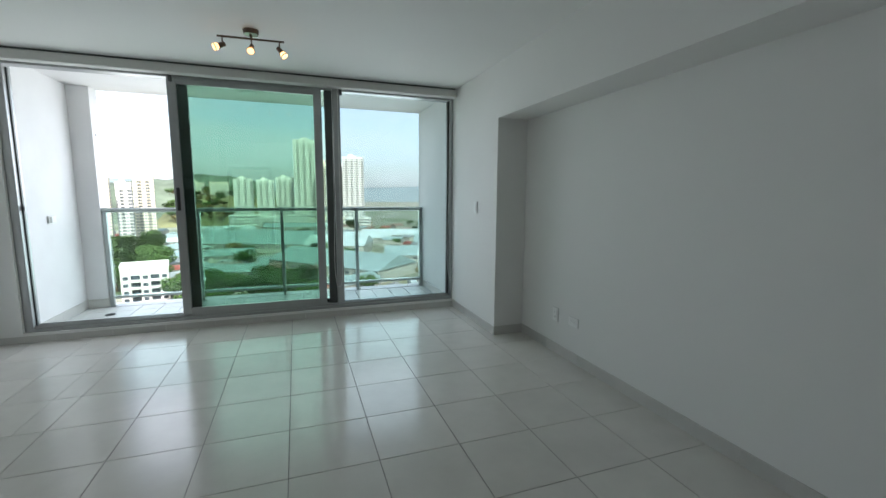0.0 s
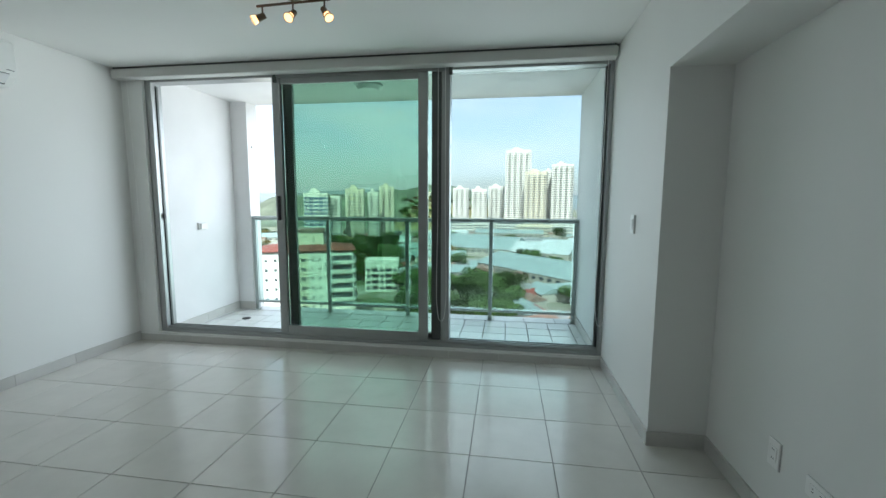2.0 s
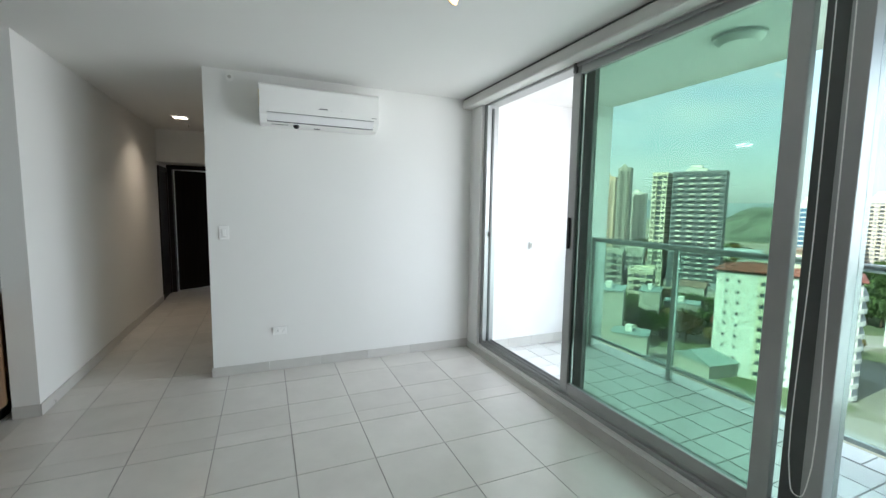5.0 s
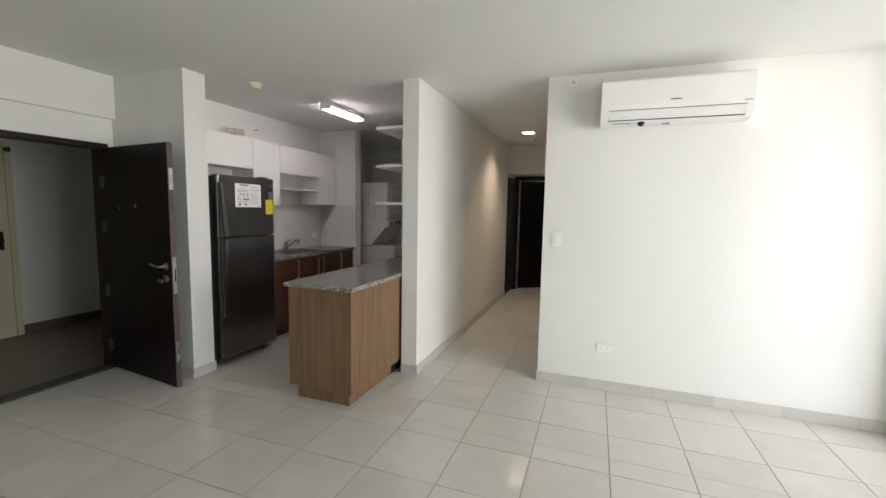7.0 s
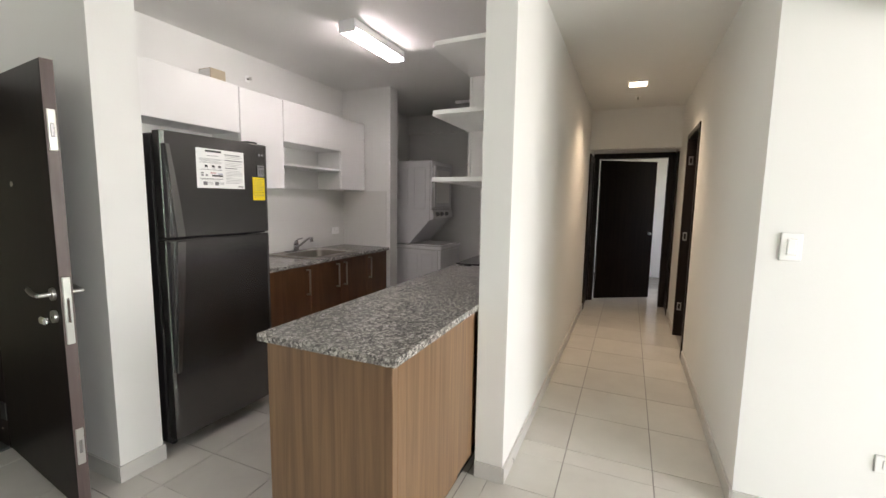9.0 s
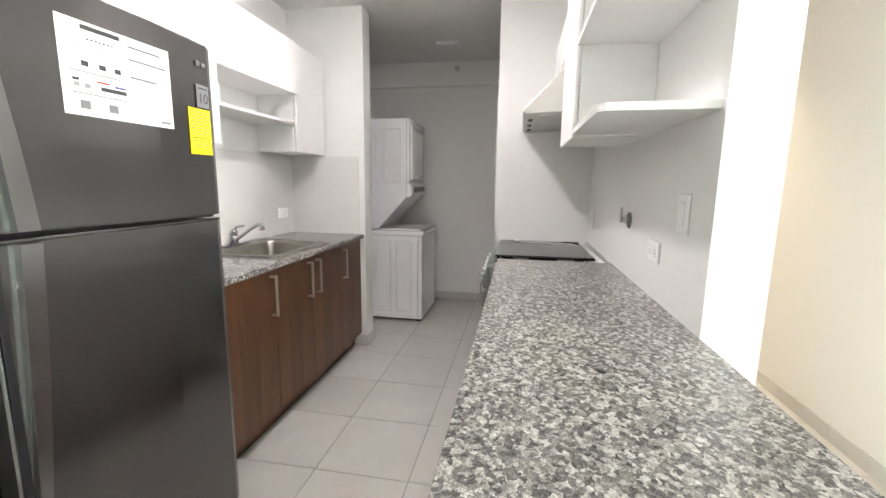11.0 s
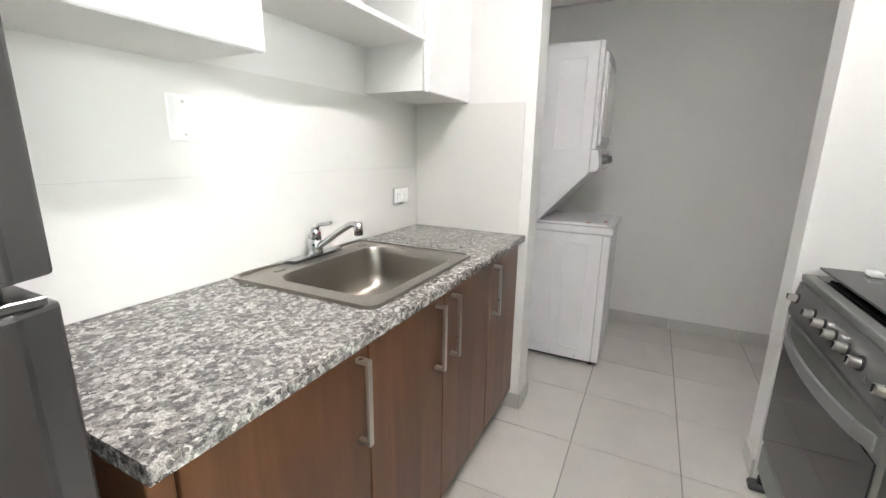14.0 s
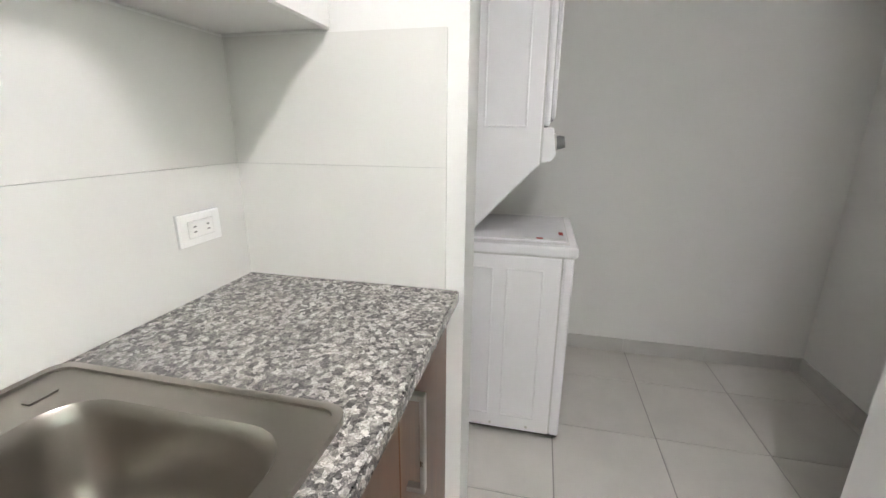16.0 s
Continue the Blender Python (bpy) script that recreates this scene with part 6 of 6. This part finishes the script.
for az, dist, w, d, h, rz, roof in ((-4.0, 384, 85, 50, 13, -20, ROOF_PALE), (5.3, 345, 46, 40, 14, -20, ROOF_WHITE), (5.4, 258, 84, 38, 12, -48, ROOF_PALE), (16.5, 300, 54, 30, 9, -14, ROOF_PALE), (-6.5, 470, 70, 30, 10, -6, ROOF_PALE), (8.5, 415, 50, 30, 10, -8, ROOF_WHITE),
                                    (3.0, 450, 60, 24, 10, 0, ROOF_GREY), (12.5, 450, 66, 30, 9, -10, ROOF_WHITE), (-8, 540, 54, 26, 10, 8, ROOF_WHITE), (20, 380, 60, 36, 10, -20, ROOF_PALE),
                                    (-11, 385, 36, 20, 8, 10, ROOF_PALE), (0.5, 540, 84, 24, 14, -2, ROOF_PALE), (-32, 520, 50, 26, 10, 30, ROOF_PALE), (26, 430, 60, 34, 10, -26, ROOF_GREY), 
                                    (-9, 330, 40, 20, 8, 15, ROOF_PALE), (-12.8, 440, 40, 18, 8, 0, ROOF_WHITE), (-6, 285, 30, 16, 7, 25, ROOF_GREY), (-7.5, 262, 32, 18, 7, -15, ROOF_PALE)):
    hall_building(az, dist, w, d, h, rz, roof, {ROOF_PALE: "low warehouse with a pale teal metal roof", ROOF_GREY: "low warehouse with a grey roof", ROOF_WHITE: "long warehouse with a white roof"}[roof])


def house_mesh(name, w, d, h):
    return box(bmesh.new(), -w, w, -d, d, 0, h), prism(bmesh.new(), [(-d - 0.5, h), (d + 0.5, h), (0, h + d * 0.45)], "x", -w - 0.5, w + 0.5)


masters = []
for i, (w, d, h, roof) in enumerate(((6, 4.5, 3, ROOF_RED), (8, 5, 3.5, ROOF_GREY), (7, 6, 4.5, ROOF_RUST), (9, 6, 4, ROOF_PALE))):
    az, dist = (-9.0, -4.5, 1.5, 5.5)[i], (240, 262, 236, 205)[i]
    t = thing("house", out_at(az, dist), {ROOF_RED: "small beige house with a red roof", ROOF_GREY: "small beige house with a grey roof", ROOF_PALE: "low beige building with a pale roof", ROOF_RUST: "small beige house with a rusty brown roof"}[roof], "house", "houses below", rz=i * 37)
    a, b = house_mesh("house", w, d, h)
    part("wall", a, TOWER_BEIGE, t)
    part("roof", b, roof, t)
    masters.append(t)
for i in range(420):
    az, dist = rr.uniform(-46, 30), 145 + 470 * rr.random() ** 1.2
    if -14.5 < az < 1.8 and dist < 238:
        continue
    if (-12 < az < 3 and 318 < dist < 425) or (-2 < az < 12 and 215 < dist < 370):
        continue
    if (-31 < az < -20 and dist < 200) or (-52 < az < -33 and dist < 265) or (-24 < az < -15 and dist < 430):
        continue
    copy_thing(rr.choice(masters), pose(*out_at(az, dist), 0, 0, rr.uniform(0, 180)))


def tree_master(seed, r, h, leaf):
    q = random.Random(seed)
    bm = bmesh.new()
    tube(bm, (0, 0, 0), (0.2, 0.1, h * 0.55), 0.42, 0.25, n=8)
    lobes = []
    for i in range(9):
        a = i * 2.4 + q.uniform(-0.4, 0.4)
        rad = r * q.uniform(0.25, 0.68)
        c = Vector((rad * math.cos(a), rad * math.sin(a), h * q.uniform(0.5, 0.86)))
        lobes.append((c, r * q.uniform(0.34, 0.55)))
        tube(bm, (0.15, 0.1, h * 0.4), c, 0.18, 0.05, n=6)
    crown = bmesh.new()
    for c, lr in lobes:
        for k in range(240):
            v = Vector((q.gauss(0, 1), q.gauss(0, 1), q.gauss(0, 1))).normalized() * lr * q.uniform(0.72, 1.08)
            v.z *= 0.72
            s = q.uniform(0.26, 0.62)
            u = Vector((q.gauss(0, 1), q.gauss(0, 1), q.gauss(0, 0.6))).normalized()
            w = u.orthogonal().normalized()
            p = c + v
            vs = [crown.verts.new(p + u * s * a + w * s * b) for a, b in ((-1, 0), (0, -0.6), (1, 0), (0, 0.6))]
            crown.faces.new(vs)
    return bm, crown


tree_kinds = []
for i, (seed, r, h, leaf) in enumerate(((1, 9.5, 13, LEAF), (2, 7.5, 11, LEAF), (3, 6, 9, LEAF_DRY))):
    trunk, crown = tree_master(seed, r, h, leaf)
    t = thing("tree", out_at((-9, -3, 10)[i], (196, 204, 236)[i]), ("broad dark green tree crown among the houses", "dense green tree below the balcony", "sparse dry yellowish tree")[i], "tree", "trees below")
    part("trunk", trunk, BARK, t)
    c = part("crown", crown, leaf, t)
    tree_kinds.append(t)
for i in range(330):
    lift = 0
    if i < 46:
        az, dist, k = (rr.uniform(-14, -9.5) if i % 3 == 0 else rr.uniform(-8, 1.2)), rr.uniform(148, 226), rr.choice((0, 1, 1))
    elif i < 120:
        az, dist, k = rr.uniform(-24, -15), 245 + 215 * rr.random(), rr.choice((0, 0, 1))
    elif i < 205:
        az, dist, k = rr.uniform(-14, -5), rr.uniform(700, 830), rr.choice((0, 1, 2, 2, 2))
        lift = 4 + 0.33 * (dist - 690)
    elif i < 245:
        az, dist, k = rr.uniform(-46, -32), rr.uniform(165, 232), rr.choice((1, 1, 2))
    else:
        az, dist, k = rr.uniform(-50, 30), rr.uniform(190, 640), rr.choice((0, 1, 2))
    if (-32 < az < -19.5 and dist < 190) or (-46 < az < -43 and dist < 215) or (-42 < az < -39 and 170 < dist < 225) or (-20 < az < -14 and dist < 235):
        continue
    copy_thing(tree_kinds[k], pose(*out_at(az, dist, GZ + lift), 0, 0, rr.uniform(0, 360)) @ Matrix.Scale(rr.uniform(0.62, 1.08), 4))

# ---- tiles and skirtings, piece by piece ----
PITCH, GX, GY = 0.4520, 1.70, 3.765
floor = structure("floor", boxes((XE - 2.8, XR + 0.1, YE - 0.04, YW + 0.1, -0.06, -0.0035)), GROUT, "large glossy beige porcelain floor tiles with thin joints", "floor")
shared = {}


def slab_mesh(name, w, d, h, material, bevel=0.0012):
    key = (name, round(w, 3), round(d, 3), round(h, 3))
    if key not in shared:
        bm = bmesh.new()
        r = bmesh.ops.create_cube(bm, size=1)
        for v in r["verts"]:
            top = v.co.z > 0
            k = bevel if top else 0
            v.co = Vector((v.co.x * (w - 2 * k), v.co.y * (d - 2 * k), v.co.z * h))
        me = bpy.data.meshes.new(name)
        bm.to_mesh(me)
        bm.free()
        me.materials.append(material)
        shared[key] = me
    return shared[key]


def lay(parent, name, rect, z, pitch, gx, gy, joint, thick, material):
    x0, x1, y0, y1 = rect
    for i in range(math.floor((x0 - gx) / pitch), math.ceil((x1 - gx) / pitch)):
        for j in range(math.floor((y0 - gy) / pitch), math.ceil((y1 - gy) / pitch)):
            a, b = max(x0, gx + i * pitch + joint / 2), min(x1, gx + (i + 1) * pitch - joint / 2)
            c, d = max(y0, gy + j * pitch + joint / 2), min(y1, gy + (j + 1) * pitch - joint / 2)
            if b - a > 0.004 and d - c > 0.004:
                ob = new(name, slab_mesh(name, b - a, d - c, thick, material))
                ob.parent = parent
                ob.location = ((a + b) / 2, (c + d) / 2, z - thick / 2)


for rect in ((-0.72, XR, YE - 0.02, YW + 0.02), (XL, -0.72, YK0, 1.62), (XA, -0.72, 1.62, YW + 0.02), (XE - 0.05, XA, 1.62, YH1 + 0.02), (XE - 1.4, XE - 0.05, 1.5, 3.2)):
    lay(floor, "tile", rect, 0.0, PITCH, GX, GY, 0.0035, 0.010, TILE)
bal = bpy.data.objects["balcony_slab"]
lay(bal, "tile", (-1.56, 2.700, YW + 0.22, 6.485), -0.010, 0.2395, 2.61, 6.485, 0.008, 0.016, BALC_TILE)
lay(bal, "edge_tile", (-1.56, 2.700, 6.493, 6.70), -0.008, 0.36, 2.47, 6.45, 0.006, 0.016, BALC_TILE)

skirting = tagged(new("baseboard"), "beige ceramic skirting tiles along the walls", "baseboard", kind="structure")


def skirt(p, q, out, h=0.085, t=0.011, step=0.45, material=SKIRT, kind="skirting_tile", owner=skirting):
    """Skirting tiles from p to q, standing proud of the wall towards out."""
    p, q, out = Vector((*p, 0)), Vector((*q, 0)), Vector((*out, 0))
    u = (q - p).normalized()
    length = (q - p).length
    n = max(1, math.ceil(length / step))
    for i in range(n):
        a, b = i * step, min(length, (i + 1) * step)
        if b - a < 0.02:
            continue
        me = slab_mesh(kind, b - a - 0.0025, t, h, material, 0.0)
        ob = new(kind, me)
        ob.parent = owner
        c = p + u * (a + b) / 2 + out * (t / 2 + 0.0005)
        ob.matrix_basis = pose(c.x, c.y, h / 2 + 0.0008, 0, 0, math.degrees(math.atan2(u.y, u.x)))


skirt((XA, YH1), (XA, YW), (1, 0))
skirt((XA + 0.012, YW), (XP - 0.012, YW), (0, -1), h=0.062)
skirt((XP, YW), (XP, 4.030), (-1, 0))
skirt((XP - 0.011, 4.030), (XR, 4.030), (0, -1))
skirt((XR, 4.018), (XR, YE), (-1, 0))
skirt((0.36, YE), (XR, YE), (0, 1))
skirt((-0.650, YE), (-0.650, -0.055), (1, 0))
skirt((-0.639, -0.055), (-0.871, -0.055), (0, 1))
skirt((-0.86, -0.055), (-0.86, YK0), (-1, 0))
skirt((-1.465, YK1), (-1.465, YH0), (1, 0))
skirt((-1.454, YH0), (-5.36, YH0), (0, 1))
skirt((XA + 0.011, YH1), (-3.85, YH1), (0, -1))
skirt((-4.71, YH1), (-5.54, YH1), (0, -1))
skirt((-3.41, -0.15), (-3.41, -0.26), (1, 0))
skirt((-3.399, -0.15), (-3.571, -0.15), (0, 1))
skirt((-3.56, -0.15), (-3.56, YK0), (-1, 0))
skirt((-3.399, 0.868), (-3.571, 0.868), (0, -1))
skirt((-3.56, 0.868), (-3.56, YK1 + 0.08), (-1, 0))
skirt((XL, YK0), (XL, YK1 + 0.08), (1, 0))
skirt((XL, YK1), (-3.56, YK1), (0, -1))
skirt((XL, YK0), (-3.56, YK0), (0, 1))
lobby_skirting = tagged(new("baseboard"), "dark stone skirting along the lobby wall", "baseboard", kind="structure")
skirt((-2.2, -2.95), (-0.82, -2.95), (0, 1), h=0.10, material=LOBBY_SKIRT, kind="stone_skirting", owner=lobby_skirting)
skirt((-1.56, 6.49), (-1.56, YW + 0.22), (1, 0), h=0.10, step=0.30)
skirt((-1.56, 6.49), (-1.334, 6.49), (0, -1), h=0.10, step=0.30)
skirt((2.700, YW + 0.22), (2.700, 6.8), (-1, 0), h=0.10, step=0.30)

splash = tagged(new("backsplash"), "pale glazed wall tiles above the worktops", "backsplash", kind="structure")


def splash_run(p, q, out, rows=((0.929, 1.2328), (1.2338, 1.532)), step=0.60, t=0.007):
    p, q, out = Vector((*p, 0)), Vector((*q, 0)), Vector((*out, 0))
    u = (q - p).normalized()
    length = (q - p).length
    for z0, z1 in rows:
        for i in range(math.ceil(length / step)):
            a, b = i * step, min(length, (i + 1) * step)
            if b - a < 0.01:
                continue
            ob = new("tile", slab_mesh("splash_tile", b - a, t, z1 - z0, BACKSPLASH, 0.0))
            ob.parent = splash
            c = p + u * (a + b) / 2 + out * (t / 2)
            ob.matrix_basis = pose(c.x, c.y, (z0 + z1) / 2, 0, 0, math.degrees(math.atan2(u.y, u.x)))


splash_run((-1.70, YK0), (-3.409, YK0), (0, 1))
splash_run((-3.41, YK0), (-3.41, -0.197), (1, 0))
